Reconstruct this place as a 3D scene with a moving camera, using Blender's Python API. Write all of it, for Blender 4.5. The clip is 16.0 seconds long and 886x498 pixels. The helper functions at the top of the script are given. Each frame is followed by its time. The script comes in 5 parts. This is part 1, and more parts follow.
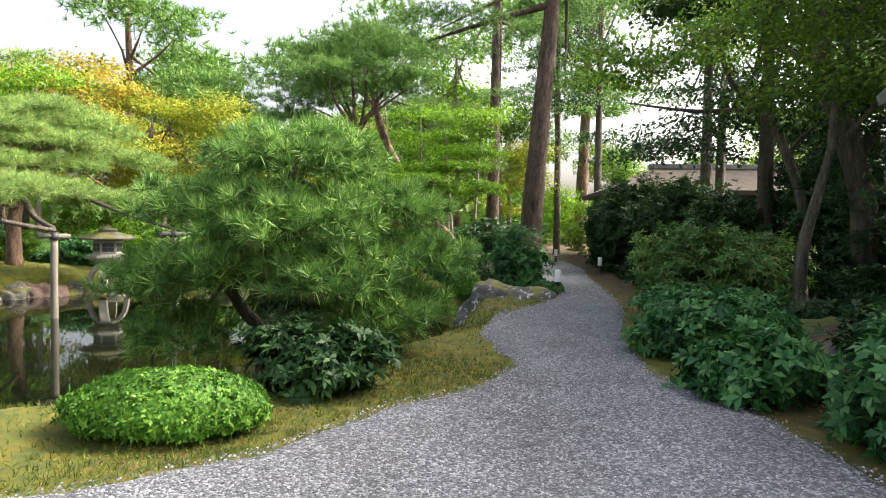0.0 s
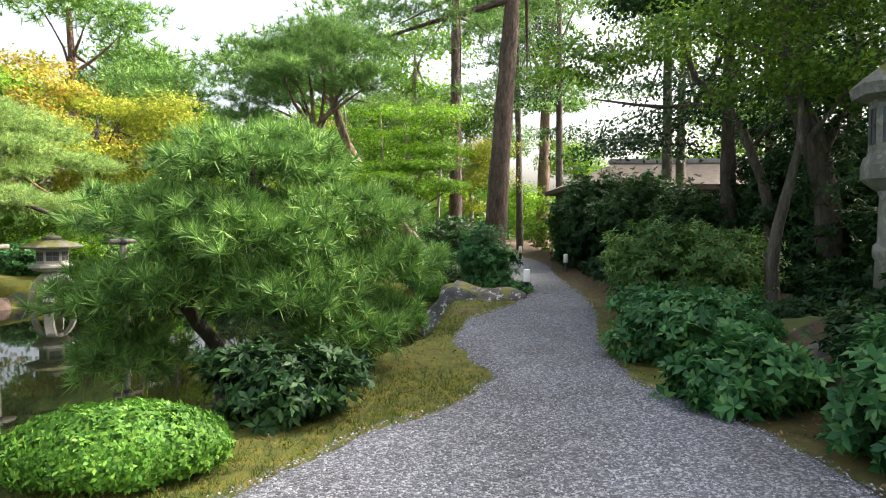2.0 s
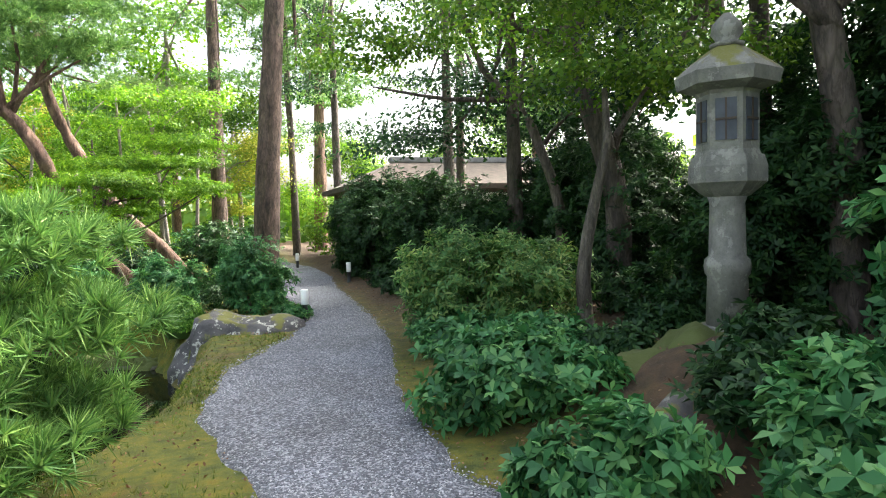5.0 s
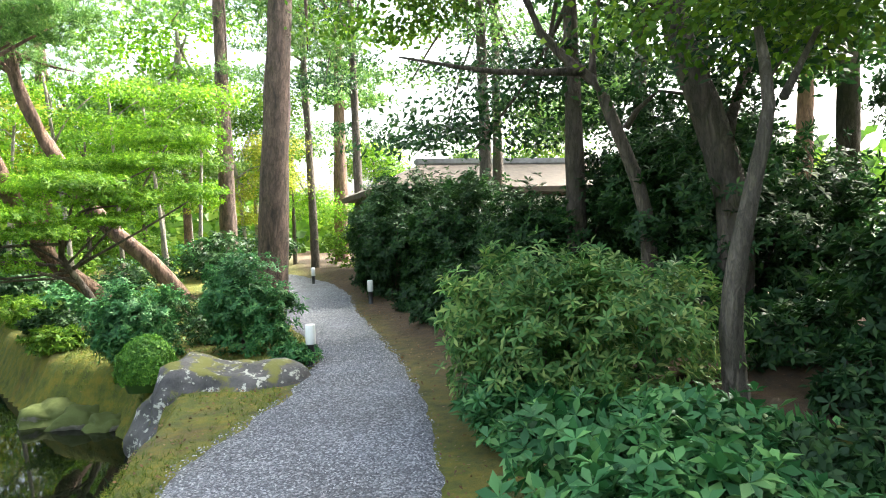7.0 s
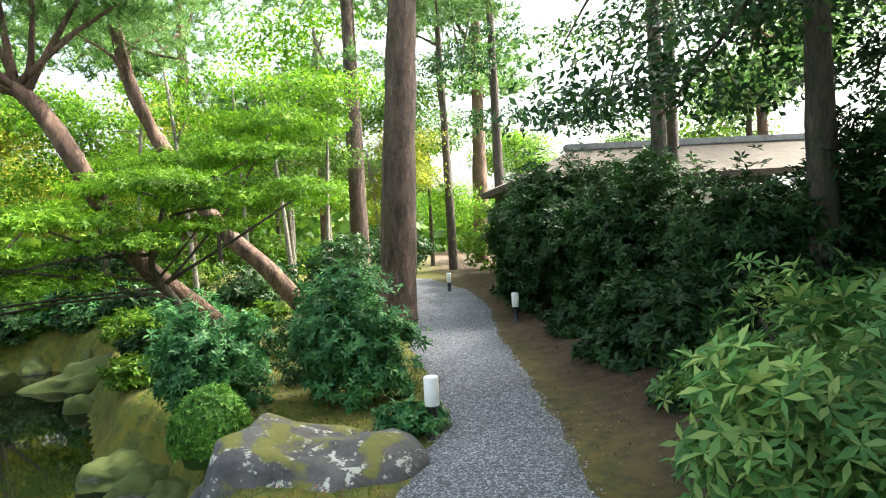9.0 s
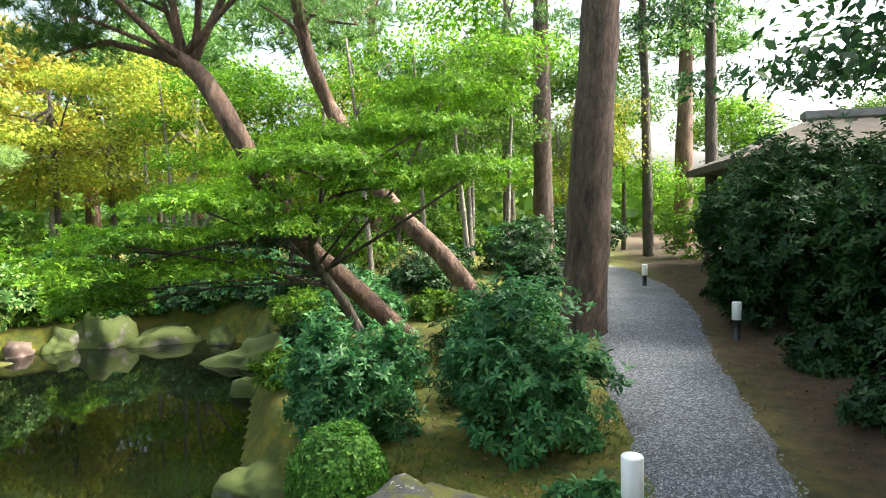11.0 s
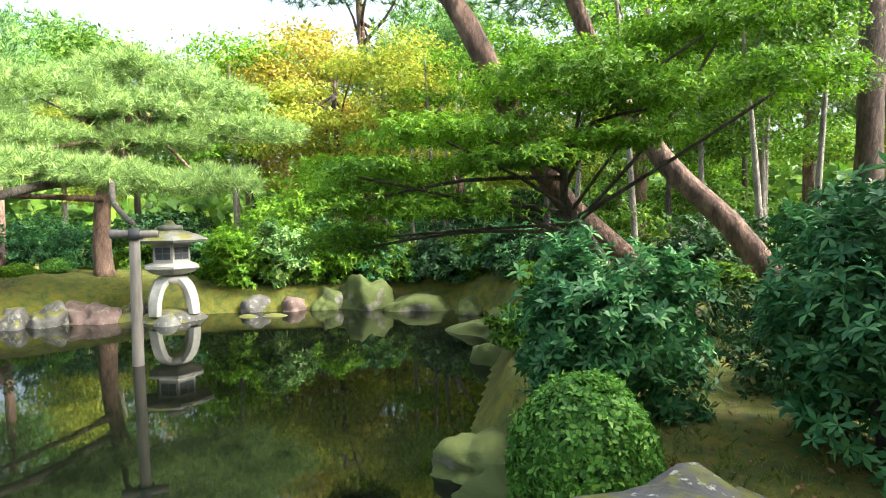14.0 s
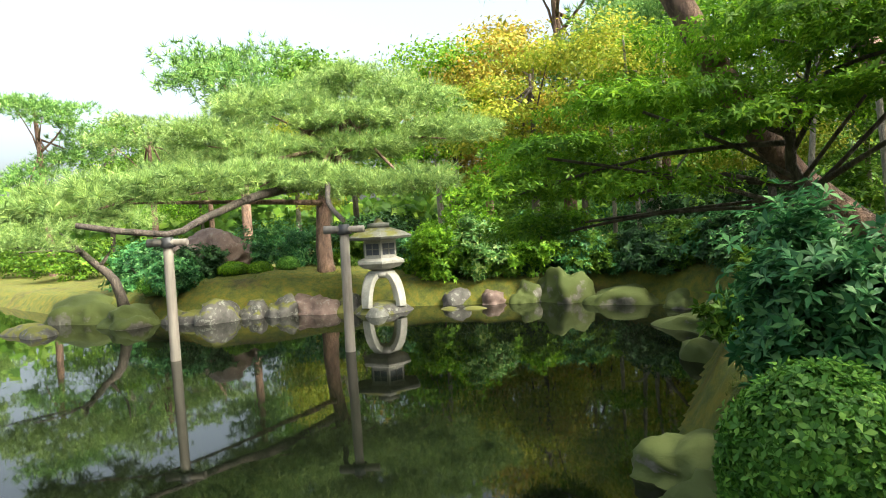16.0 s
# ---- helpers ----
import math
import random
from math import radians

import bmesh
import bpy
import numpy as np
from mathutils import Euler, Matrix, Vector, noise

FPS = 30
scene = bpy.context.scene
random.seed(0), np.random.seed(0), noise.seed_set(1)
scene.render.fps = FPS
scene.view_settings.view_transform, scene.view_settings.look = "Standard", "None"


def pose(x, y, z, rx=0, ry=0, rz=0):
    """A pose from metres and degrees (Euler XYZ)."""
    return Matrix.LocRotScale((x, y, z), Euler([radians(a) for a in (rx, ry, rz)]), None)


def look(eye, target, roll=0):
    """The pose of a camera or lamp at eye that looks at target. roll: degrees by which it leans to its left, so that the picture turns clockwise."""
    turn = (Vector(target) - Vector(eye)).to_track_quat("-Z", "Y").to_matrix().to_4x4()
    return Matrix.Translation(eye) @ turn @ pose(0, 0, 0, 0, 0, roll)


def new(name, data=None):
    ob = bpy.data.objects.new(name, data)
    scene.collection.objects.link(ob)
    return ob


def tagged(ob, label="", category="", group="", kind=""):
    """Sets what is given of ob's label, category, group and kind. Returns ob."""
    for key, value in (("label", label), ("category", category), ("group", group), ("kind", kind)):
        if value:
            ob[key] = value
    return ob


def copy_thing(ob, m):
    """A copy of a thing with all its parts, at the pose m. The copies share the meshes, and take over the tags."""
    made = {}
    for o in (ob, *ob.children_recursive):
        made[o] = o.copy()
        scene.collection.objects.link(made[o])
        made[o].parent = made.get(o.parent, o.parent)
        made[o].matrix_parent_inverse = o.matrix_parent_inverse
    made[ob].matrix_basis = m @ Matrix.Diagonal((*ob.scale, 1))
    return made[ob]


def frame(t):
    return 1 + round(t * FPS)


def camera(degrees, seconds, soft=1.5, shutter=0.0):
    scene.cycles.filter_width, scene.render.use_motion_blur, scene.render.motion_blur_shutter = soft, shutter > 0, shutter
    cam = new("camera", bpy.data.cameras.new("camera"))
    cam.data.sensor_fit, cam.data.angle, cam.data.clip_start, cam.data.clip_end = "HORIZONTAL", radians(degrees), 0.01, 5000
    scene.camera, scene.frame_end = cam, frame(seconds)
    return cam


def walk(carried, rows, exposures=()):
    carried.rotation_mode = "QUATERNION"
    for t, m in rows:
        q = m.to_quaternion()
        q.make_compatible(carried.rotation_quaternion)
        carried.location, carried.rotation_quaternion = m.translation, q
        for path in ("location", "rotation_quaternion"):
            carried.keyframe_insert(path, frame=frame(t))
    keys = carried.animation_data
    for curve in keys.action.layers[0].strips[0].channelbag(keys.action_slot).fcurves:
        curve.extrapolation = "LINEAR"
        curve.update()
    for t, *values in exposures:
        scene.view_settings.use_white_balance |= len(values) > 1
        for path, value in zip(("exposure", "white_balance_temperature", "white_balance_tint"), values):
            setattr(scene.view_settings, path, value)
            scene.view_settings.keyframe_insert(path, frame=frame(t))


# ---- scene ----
cam = camera(71.4, 16.0, soft=1.0)
PATH = [
    (0, (0.438, -0.374, 1.203), (0.271, 1.617, 1.123), 0.9),
    (0.5, (0.447, -0.338, 1.195), (0.315, 1.656, 1.119), 0.8),
    (1, (0.431, -0.313, 1.19), (0.338, 1.683, 1.116), 0.7),
    (1.5, (0.376, -0.193, 1.192), (0.313, 1.805, 1.11), 0.3),
    (2, (0.327, -0.079, 1.283), (0.286, 1.919, 1.192), -0.3),
    (2.5, (0.394, 0.141, 1.385), (0.43, 2.138, 1.291), -0.4),
    (3, (0.369, 0.38, 1.419), (0.573, 2.367, 1.315), -0.6),
    (3.5, (0.376, 0.679, 1.42), (0.772, 2.636, 1.306), -0.9),
    (4, (0.456, 0.964, 1.428), (1.037, 2.875, 1.31), -1.1),
    (4.2, (0.449, 1.063, 1.428), (1.094, 2.953, 1.314), -1.3),
    (6.3, (0.932, 3.021, 1.48), (1.577, 4.911, 1.38), -2.1),
    (6.5, (0.963, 3.252, 1.479), (1.593, 5.148, 1.385), -2.1),
    (7, (1.03, 3.849, 1.478), (1.613, 5.761, 1.393), -2.1),
    (7.5, (1.151, 4.403, 1.473), (1.682, 6.33, 1.39), -2.4),
    (8, (1.237, 5.064, 1.429), (1.674, 7.015, 1.354), -3.2),
    (8.2, (1.28, 5.305, 1.441), (1.662, 7.266, 1.369), -3.4),
    (10.3, (1.443, 6.956, 1.694), (1.186, 8.937, 1.588), -2.2),
    (10.5, (1.442, 7.02, 1.711), (1.132, 8.992, 1.597), -2.2),
    (11, (1.359, 7.536, 1.681), (0.903, 9.478, 1.544), -1.7),
    (11.5, (1.25, 7.75, 1.65), (0.697, 9.668, 1.522), -1.2),
    (12, (1.16, 7.95, 1.57), (0.448, 9.813, 1.421), -0.8),
    (12.5, (1.081, 8.146, 1.453), (0.222, 9.946, 1.311), -0.44),
    (13, (1.035, 8.273, 1.315), (0.110, 10.040, 1.172), -0.57),
    (13.5, (0.975, 8.421, 1.182), (-0.076, 10.117, 1.057), -0.71),
    (14, (0.908, 8.606, 1.059), (-0.292, 10.202, 0.949), -1.11),
    (14.5, (0.855, 8.743, 0.984), (-0.495, 10.215, 0.881), -1.74),
    (15, (0.831, 8.827, 0.944), (-0.658, 10.159, 0.848), -2.59),
    (15.5, (0.822, 8.854, 0.924), (-0.778, 10.050, 0.836), -3.25),
    (16, (0.827, 8.836, 0.930), (-0.824, 9.961, 0.841), -3.48),
]
walk(cam, [(t, look(eye, target, roll)) for t, eye, target, roll in PATH], [(0, 2.2, 6600, 12), (3.5, 2.55, 6400, 12), (7, 3.25, 6300, 7), (8.2, 3.1, 6300, 6), (11, 2.6, 6200, 5), (13, 2.8, 5900, 9), (16, 2.15, 6400, 4)])

# ---- world and sun ----
SUN_AZ, SUN_EL = 70.0, 42.0
world = bpy.data.worlds.new("sky")
scene.world = world
world.use_nodes = True
wn = world.node_tree
sky = wn.nodes.new("ShaderNodeTexSky")
sky.sky_type = "NISHITA"
sky.sun_disc = False
sky.sun_elevation = radians(SUN_EL)
sky.sun_rotation = radians(SUN_AZ)
sky.air_density, sky.dust_density, sky.ozone_density = 1.0, 8.0, 0.6
wn.nodes["Background"].inputs[1].default_value = 0.12
haze = wn.nodes.new("ShaderNodeHueSaturation")
haze.inputs["Saturation"].default_value = 0.55
wn.links.new(sky.outputs[0], haze.inputs["Color"])
wn.links.new(haze.outputs[0], wn.nodes["Background"].inputs[0])
sun = new("sun", bpy.data.lights.new("sun", "SUN"))
sun.data.energy, sun.data.angle, sun.data.color = 2.7, radians(22.0), (1.0, 0.92, 0.76)
_a, _e = radians(SUN_AZ), radians(SUN_EL)
TO_SUN = Vector((math.sin(_a) * math.cos(_e), math.cos(_a) * math.cos(_e), math.sin(_e)))
sun.matrix_world = look(TO_SUN * 60, (0, 0, 0))


# ---- materials ----
def node_mat(name):
    m = bpy.data.materials.new(name)
    m.use_nodes = True
    t = m.node_tree
    return m, t, t.nodes["Principled BSDF"], t.nodes["Material Output"]


def ramp(t, fac, stops):
    r = t.nodes.new("ShaderNodeValToRGB")
    e = r.color_ramp.elements
    while len(e) < len(stops):
        e.new(0.5)
    for el, (p, c) in zip(e, stops):
        el.position, el.color = p, (*c, 1)
    t.links.new(fac, r.inputs[0])
    return r.outputs[0]


def noise_tex(t, scale, detail=5, rough=0.6, coord="Object", stretch=None):
    c = t.nodes.new("ShaderNodeTexCoord")
    n = t.nodes.new("ShaderNodeTexNoise")
    n.inputs["Scale"].default_value, n.inputs["Detail"].default_value, n.inputs["Roughness"].default_value = scale, detail, rough
    src = c.outputs[coord]
    if stretch:
        mp = t.nodes.new("ShaderNodeMapping")
        mp.inputs["Scale"].default_value = stretch
        t.links.new(src, mp.inputs[0])
        src = mp.outputs[0]
    t.links.new(src, n.inputs["Vector"])
    return n.outputs[0]


def bump(t, bsdf, height, strength, distance):
    b = t.nodes.new("ShaderNodeBump")
    b.inputs["Strength"].default_value, b.inputs["Distance"].default_value = strength, distance
    t.links.new(height, b.inputs["Height"])
    t.links.new(b.outputs[0], bsdf.inputs["Normal"])


def mixc(t, fac, a, b):
    m = t.nodes.new("ShaderNodeMix")
    m.data_type = "RGBA"
    t.links.new(fac, m.inputs["Factor"])
    for s, v in ((m.inputs["A"], a), (m.inputs["B"], b)):
        if isinstance(v, tuple):
            s.default_value = (*v, 1)
        else:
            t.links.new(v, s)
    return m.outputs["Result"]


def leaf_mat(name, dark, mid, light, trans=0.35, gloss=0.55, spread=1.2):
    m, t, bsdf, out = node_mat(name)
    g = t.nodes.new("ShaderNodeNewGeometry")
    col = ramp(t, g.outputs["Random Per Island"], ((0.0, dark), (0.55, mid), (1.0, light)))
    patch = noise_tex(t, spread, 3)
    shade = ramp(t, patch, ((0.32, (0.45, 0.52, 0.5)), (0.68, (1.4, 1.3, 1.1))))
    mul = t.nodes.new("ShaderNodeMix")
    mul.data_type, mul.blend_type = "RGBA", "MULTIPLY"
    mul.inputs["Factor"].default_value = 1
    t.links.new(col, mul.inputs["A"])
    t.links.new(shade, mul.inputs["B"])
    c = mul.outputs["Result"]
    t.links.new(c, bsdf.inputs["Base Color"])
    bsdf.inputs["Roughness"].default_value = gloss
    bsdf.inputs["Specular IOR Level"].default_value = 0.3
    tr = t.nodes.new("ShaderNodeBsdfTranslucent")
    t.links.new(c, tr.inputs["Color"])
    mx = t.nodes.new("ShaderNodeMixShader")
    mx.inputs[0].default_value = trans
    t.links.new(bsdf.outputs[0], mx.inputs[1])
    t.links.new(tr.outputs[0], mx.inputs[2])
    t.links.new(mx.outputs[0], out.inputs[0])
    return m


def bark_mat(name, dark, light, scale=6.0, moss=0.0, fissure=0.5):
    m, t, bsdf, _ = node_mat(name)
    n = noise_tex(t, scale, 8, 0.7, stretch=(1, 1, 0.25))
    col = ramp(t, n, ((0.35, dark), (0.7, light)))
    if moss:
        col = mixc(t, ramp(t, noise_tex(t, 2.0, 4), ((0.55, (0, 0, 0)), (0.7, (moss, moss, moss)))), col, (0.07, 0.09, 0.03))
    bsdf.inputs["Roughness"].default_value = 0.9
    v = t.nodes.new("ShaderNodeTexVoronoi")
    v.feature = "DISTANCE_TO_EDGE"
    v.inputs["Scale"].default_value = scale * 2.2
    c = t.nodes.new("ShaderNodeTexCoord")
    mp = t.nodes.new("ShaderNodeMapping")
    mp.inputs["Scale"].default_value = (1, 1, 0.35)
    t.links.new(c.outputs["Object"], mp.inputs[0])
    t.links.new(mp.outputs[0], v.inputs["Vector"])
    warp = t.nodes.new("ShaderNodeMix")
    warp.data_type = "VECTOR"
    warp.inputs["Factor"].default_value = 0.3
    t.links.new(mp.outputs[0], warp.inputs["A"])
    t.links.new(n, warp.inputs["B"])
    t.links.new(warp.outputs["Result"], v.inputs["Vector"])
    crack = ramp(t, v.outputs["Distance"], ((0.0, (fissure, fissure, fissure)), (0.16, (0, 0, 0))))
    t.links.new(mixc(t, crack, col, tuple(c * 0.3 for c in dark)), bsdf.inputs["Base Color"])
    add = t.nodes.new("ShaderNodeMath")
    add.operation = "MULTIPLY_ADD"
    t.links.new(v.outputs["Distance"], add.inputs[0])
    add.inputs[1].default_value = 1.5
    t.links.new(n, add.inputs[2])
    bump(t, bsdf, add.outputs[0], 0.9, 0.03)
    return m


def stone_mat(name, dark, light, moss=0.4, lichen=0.0, mosscol=(0.13, 0.13, 0.02)):
    m, t, bsdf, _ = node_mat(name)
    n = noise_tex(t, 5.0, 8, 0.65)
    col = ramp(t, n, ((0.3, dark), (0.72, light)))
    fine = noise_tex(t, 60.0, 4, 0.7)
    col = mixc(t, ramp(t, fine, ((0.5, (0, 0, 0)), (0.75, (0.35, 0.35, 0.35)))), col, tuple(c * 0.5 for c in dark))
    if lichen:
        col = mixc(t, ramp(t, noise_tex(t, 9.0, 6, 0.7), ((0.56, (0, 0, 0)), (0.6, (lichen, lichen, lichen)))), col, (0.42, 0.42, 0.36))
    if moss:
        g = t.nodes.new("ShaderNodeNewGeometry")
        s = t.nodes.new("ShaderNodeSeparateXYZ")
        t.links.new(g.outputs["Normal"], s.inputs[0])
        ad = t.nodes.new("ShaderNodeMath")
        ad.operation = "MULTIPLY_ADD"
        t.links.new(s.outputs["Z"], ad.inputs[0])
        ad.inputs[1].default_value = 0.35
        t.links.new(noise_tex(t, 3.5, 5), ad.inputs[2])
        k = 1.05 - 0.45 * moss
        col = mixc(t, ramp(t, ad.outputs[0], ((k - 0.08, (0, 0, 0)), (k, (0.95, 0.95, 0.95)))), col, mosscol)
    t.links.new(col, bsdf.inputs["Base Color"])
    bsdf.inputs["Roughness"].default_value = 0.85
    bump(t, bsdf, noise_tex(t, 18.0, 8, 0.7), 0.6, 0.02)
    return m


def ground_mat():
    m, t, bsdf, _ = node_mat("moss_and_soil")
    big = noise_tex(t, 0.9, 6, 0.65)
    mid = noise_tex(t, 6.0, 6, 0.7)
    fine = noise_tex(t, 90.0, 4, 0.8)
    mossc = ramp(t, mid, ((0.3, (0.035, 0.055, 0.008)), (0.46, (0.09, 0.11, 0.01)), (0.62, (0.17, 0.145, 0.01)), (0.8, (0.16, 0.07, 0.014))))
    soil = ramp(t, mid, ((0.3, (0.025, 0.018, 0.011)), (0.7, (0.09, 0.055, 0.03))))
    col = mixc(t, ramp(t, big, ((0.54, (0, 0, 0)), (0.7, (0.85, 0.85, 0.85)))), mossc, soil)
    sep = t.nodes.new("ShaderNodeSeparateXYZ")
    t.links.new(t.nodes.new("ShaderNodeTexCoord").outputs["Object"], sep.inputs[0])
    east = t.nodes.new("ShaderNodeMath")
    east.operation = "MULTIPLY_ADD"
    t.links.new(big, east.inputs[0])
    east.inputs[1].default_value = -1.6
    t.links.new(sep.outputs["X"], east.inputs[2])
    side = t.nodes.new("ShaderNodeMapRange")
    side.inputs["From Min"].default_value, side.inputs["From Max"].default_value = 1.2, 2.3
    t.links.new(east.outputs[0], side.inputs["Value"])
    col = mixc(t, side.outputs[0], col, ramp(t, mid, ((0.3, (0.03, 0.02, 0.012)), (0.6, (0.1, 0.06, 0.03)), (0.8, (0.12, 0.09, 0.02)))))
    col = mixc(t, ramp(t, fine, ((0.45, (0, 0, 0)), (0.8, (0.6, 0.6, 0.6)))), col, (0.06, 0.045, 0.015))
    t.links.new(col, bsdf.inputs["Base Color"])
    bsdf.inputs["Roughness"].default_value = 0.95
    bump(t, bsdf, fine, 0.8, 0.02)
    return m


def gravel_mat():
    m, t, bsdf, _ = node_mat("grey_gravel")
    c = t.nodes.new("ShaderNodeTexCoord")
    v = t.nodes.new("ShaderNodeTexVoronoi")
    v.inputs["Scale"].default_value = 75
    t.links.new(c.outputs["Object"], v.inputs["Vector"])
    sp = t.nodes.new("ShaderNodeSeparateColor")
    t.links.new(v.outputs["Color"], sp.inputs[0])
    col = ramp(t, sp.outputs[0], ((0.0, (0.05, 0.054, 0.064)), (0.6, (0.13, 0.138, 0.16)), (1.0, (0.36, 0.37, 0.39))))
    wear = ramp(t, noise_tex(t, 1.1, 5), ((0.35, (0.7, 0.68, 0.66)), (0.7, (1.1, 1.1, 1.12))))
    mul = t.nodes.new("ShaderNodeMix")
    mul.data_type, mul.blend_type = "RGBA", "MULTIPLY"
    mul.inputs["Factor"].default_value = 1
    t.links.new(col, mul.inputs["A"])
    t.links.new(wear, mul.inputs["B"])
    t.links.new(mul.outputs["Result"], bsdf.inputs["Base Color"])
    bsdf.inputs["Roughness"].default_value = 0.8
    bump(t, bsdf, v.outputs["Distance"], 0.9, -0.012)
    return m


def pebble_mat():
    m, t, bsdf, _ = node_mat("gravel_stone")
    g = t.nodes.new("ShaderNodeNewGeometry")
    col = ramp(t, g.outputs["Random Per Island"], ((0.0, (0.055, 0.06, 0.07)), (0.6, (0.145, 0.155, 0.175)), (1.0, (0.4, 0.41, 0.42))))
    t.links.new(col, bsdf.inputs["Base Color"])
    bsdf.inputs["Roughness"].default_value = 0.75
    return m


def water_mat():
    m, t, bsdf, _ = node_mat("pond_water")
    col = ramp(t, noise_tex(t, 0.8, 5), ((0.3, (0.0025, 0.004, 0.002)), (0.7, (0.006, 0.008, 0.004))))
    t.links.new(col, bsdf.inputs["Base Color"])
    bsdf.inputs["Roughness"].default_value = 0.03
    bsdf.inputs["IOR"].default_value = 1.33
    bump(t, bsdf, noise_tex(t, 1.6, 3, 0.5), 0.06, 0.02)
    return m


def plain_mat(name, a, b, scale=8.0, rough=0.7, relief=0.2, stretch=None):
    m, t, bsdf, _ = node_mat(name)
    n = noise_tex(t, scale, 6, 0.65, stretch=stretch)
    t.links.new(ramp(t, n, ((0.3, a), (0.7, b))), bsdf.inputs["Base Color"])
    bsdf.inputs["Roughness"].default_value = rough
    bump(t, bsdf, n, relief, 0.01)
    return m


M_GROUND, M_GRAVEL, M_PEBBLE, M_WATER = ground_mat(), gravel_mat(), pebble_mat(), water_mat()
M_NEEDLE = leaf_mat("pine_needles", (0.07, 0.18, 0.045), (0.14, 0.29, 0.07), (0.27, 0.43, 0.12), 0.25, spread=5.0)
M_NEEDLE_PALE = leaf_mat("pale_pine_needles", (0.12, 0.22, 0.07), (0.24, 0.38, 0.11), (0.42, 0.55, 0.2), 0.3, spread=4.0)
M_MAPLE = leaf_mat("maple_leaves", (0.07, 0.18, 0.01), (0.13, 0.3, 0.014), (0.25, 0.42, 0.03), 0.5)
M_MAPLE_GOLD = leaf_mat("golden_leaves", (0.18, 0.27, 0.02), (0.32, 0.39, 0.04), (0.47, 0.43, 0.06), 0.5)
M_MAPLE_ORANGE = leaf_mat("orange_leaves", (0.24, 0.27, 0.03), (0.38, 0.35, 0.05), (0.52, 0.32, 0.05), 0.5)
M_GREENLEAF = leaf_mat("green_leaves", (0.05, 0.13, 0.012), (0.1, 0.22, 0.018), (0.2, 0.32, 0.035), 0.45)
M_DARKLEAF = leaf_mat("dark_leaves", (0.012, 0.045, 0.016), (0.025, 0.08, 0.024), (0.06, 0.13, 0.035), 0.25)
M_SHRUB = leaf_mat("shrub_leaves", (0.03, 0.13, 0.045), (0.065, 0.22, 0.075), (0.17, 0.36, 0.12), 0.3, 0.5)
M_AZALEA = leaf_mat("azalea_leaves", (0.05, 0.15, 0.02), (0.1, 0.27, 0.035), (0.21, 0.4, 0.06), 0.35)
M_PIERIS = leaf_mat("pieris_leaves", (0.07, 0.19, 0.055), (0.15, 0.32, 0.09), (0.36, 0.46, 0.15), 0.3)
M_GRASS = leaf_mat("grass_blades", (0.05, 0.1, 0.012), (0.1, 0.16, 0.02), (0.22, 0.22, 0.04), 0.3)
M_LITTER = leaf_mat("fallen_leaves", (0.07, 0.035, 0.02), (0.15, 0.075, 0.035), (0.26, 0.16, 0.08), 0.1)
M_BARK = bark_mat("grey_bark", (0.05, 0.04, 0.032), (0.19, 0.15, 0.12), moss=0.5)
M_BARK_RED = bark_mat("red_pine_bark", (0.07, 0.042, 0.032), (0.36, 0.22, 0.155), 8.0, fissure=0.4)
M_BARK_PINE = bark_mat("plated_pine_bark", (0.045, 0.032, 0.026), (0.27, 0.18, 0.135), 8.0, fissure=0.5)
M_BARK_PALE = bark_mat("pale_bark", (0.16, 0.14, 0.11), (0.4, 0.36, 0.29), 9.0)
M_BARK_GREY = bark_mat("grey_brown_bark", (0.07, 0.06, 0.045), (0.26, 0.22, 0.17), 9.0, 0.4)
M_STONE = stone_mat("weathered_granite", (0.09, 0.09, 0.078), (0.24, 0.235, 0.2), 0.45, 0.3)
M_PALE_STONE = stone_mat("pale_granite", (0.26, 0.25, 0.21), (0.5, 0.48, 0.42), 0.0)
M_ROCK = stone_mat("pond_rock", (0.04, 0.038, 0.034), (0.14, 0.13, 0.115), 0.55, 0.4)
M_ROCK_MOSSY = stone_mat("mossy_rock", (0.07, 0.065, 0.05), (0.2, 0.19, 0.15), 1.1, 0.2, (0.06, 0.08, 0.01))
M_ROCK_RED = stone_mat("reddish_rock", (0.09, 0.055, 0.045), (0.2, 0.14, 0.115), 0.15, 0.2)
M_SLAB = stone_mat("dark_slab_rock", (0.035, 0.034, 0.034), (0.12, 0.115, 0.11), 0.35, 0.95)
M_POLE = plain_mat("weathered_pole_wood", (0.11, 0.095, 0.075), (0.27, 0.24, 0.2), 9.0, 0.85, 0.4, (1, 1, 0.12))
M_WHITE = plain_mat("white_diffuser", (0.74, 0.74, 0.7), (0.82, 0.82, 0.79), 14.0, 0.5, 0.05)
M_BLACK = plain_mat("black_metal", (0.02, 0.02, 0.02), (0.045, 0.045, 0.045), 14.0, 0.5, 0.05)
# lantern window panels: the unlit hollow behind is put in as dark colour
M_DARKHOLE = plain_mat("dark_opening", (0.03, 0.035, 0.045), (0.06, 0.07, 0.085), 10.0, 0.6, 0.05)
M_TILE = plain_mat("grey_roof_tile", (0.12, 0.12, 0.125), (0.26, 0.26, 0.265), 4.0, 0.6, 0.3)
M_THATCH = plain_mat("brown_bark_roof", (0.035, 0.027, 0.02), (0.09, 0.07, 0.052), 5.0, 0.95, 0.4)
M_PLASTER = plain_mat("white_plaster", (0.72, 0.71, 0.68), (0.82, 0.81, 0.78), 3.0, 0.9, 0.05)
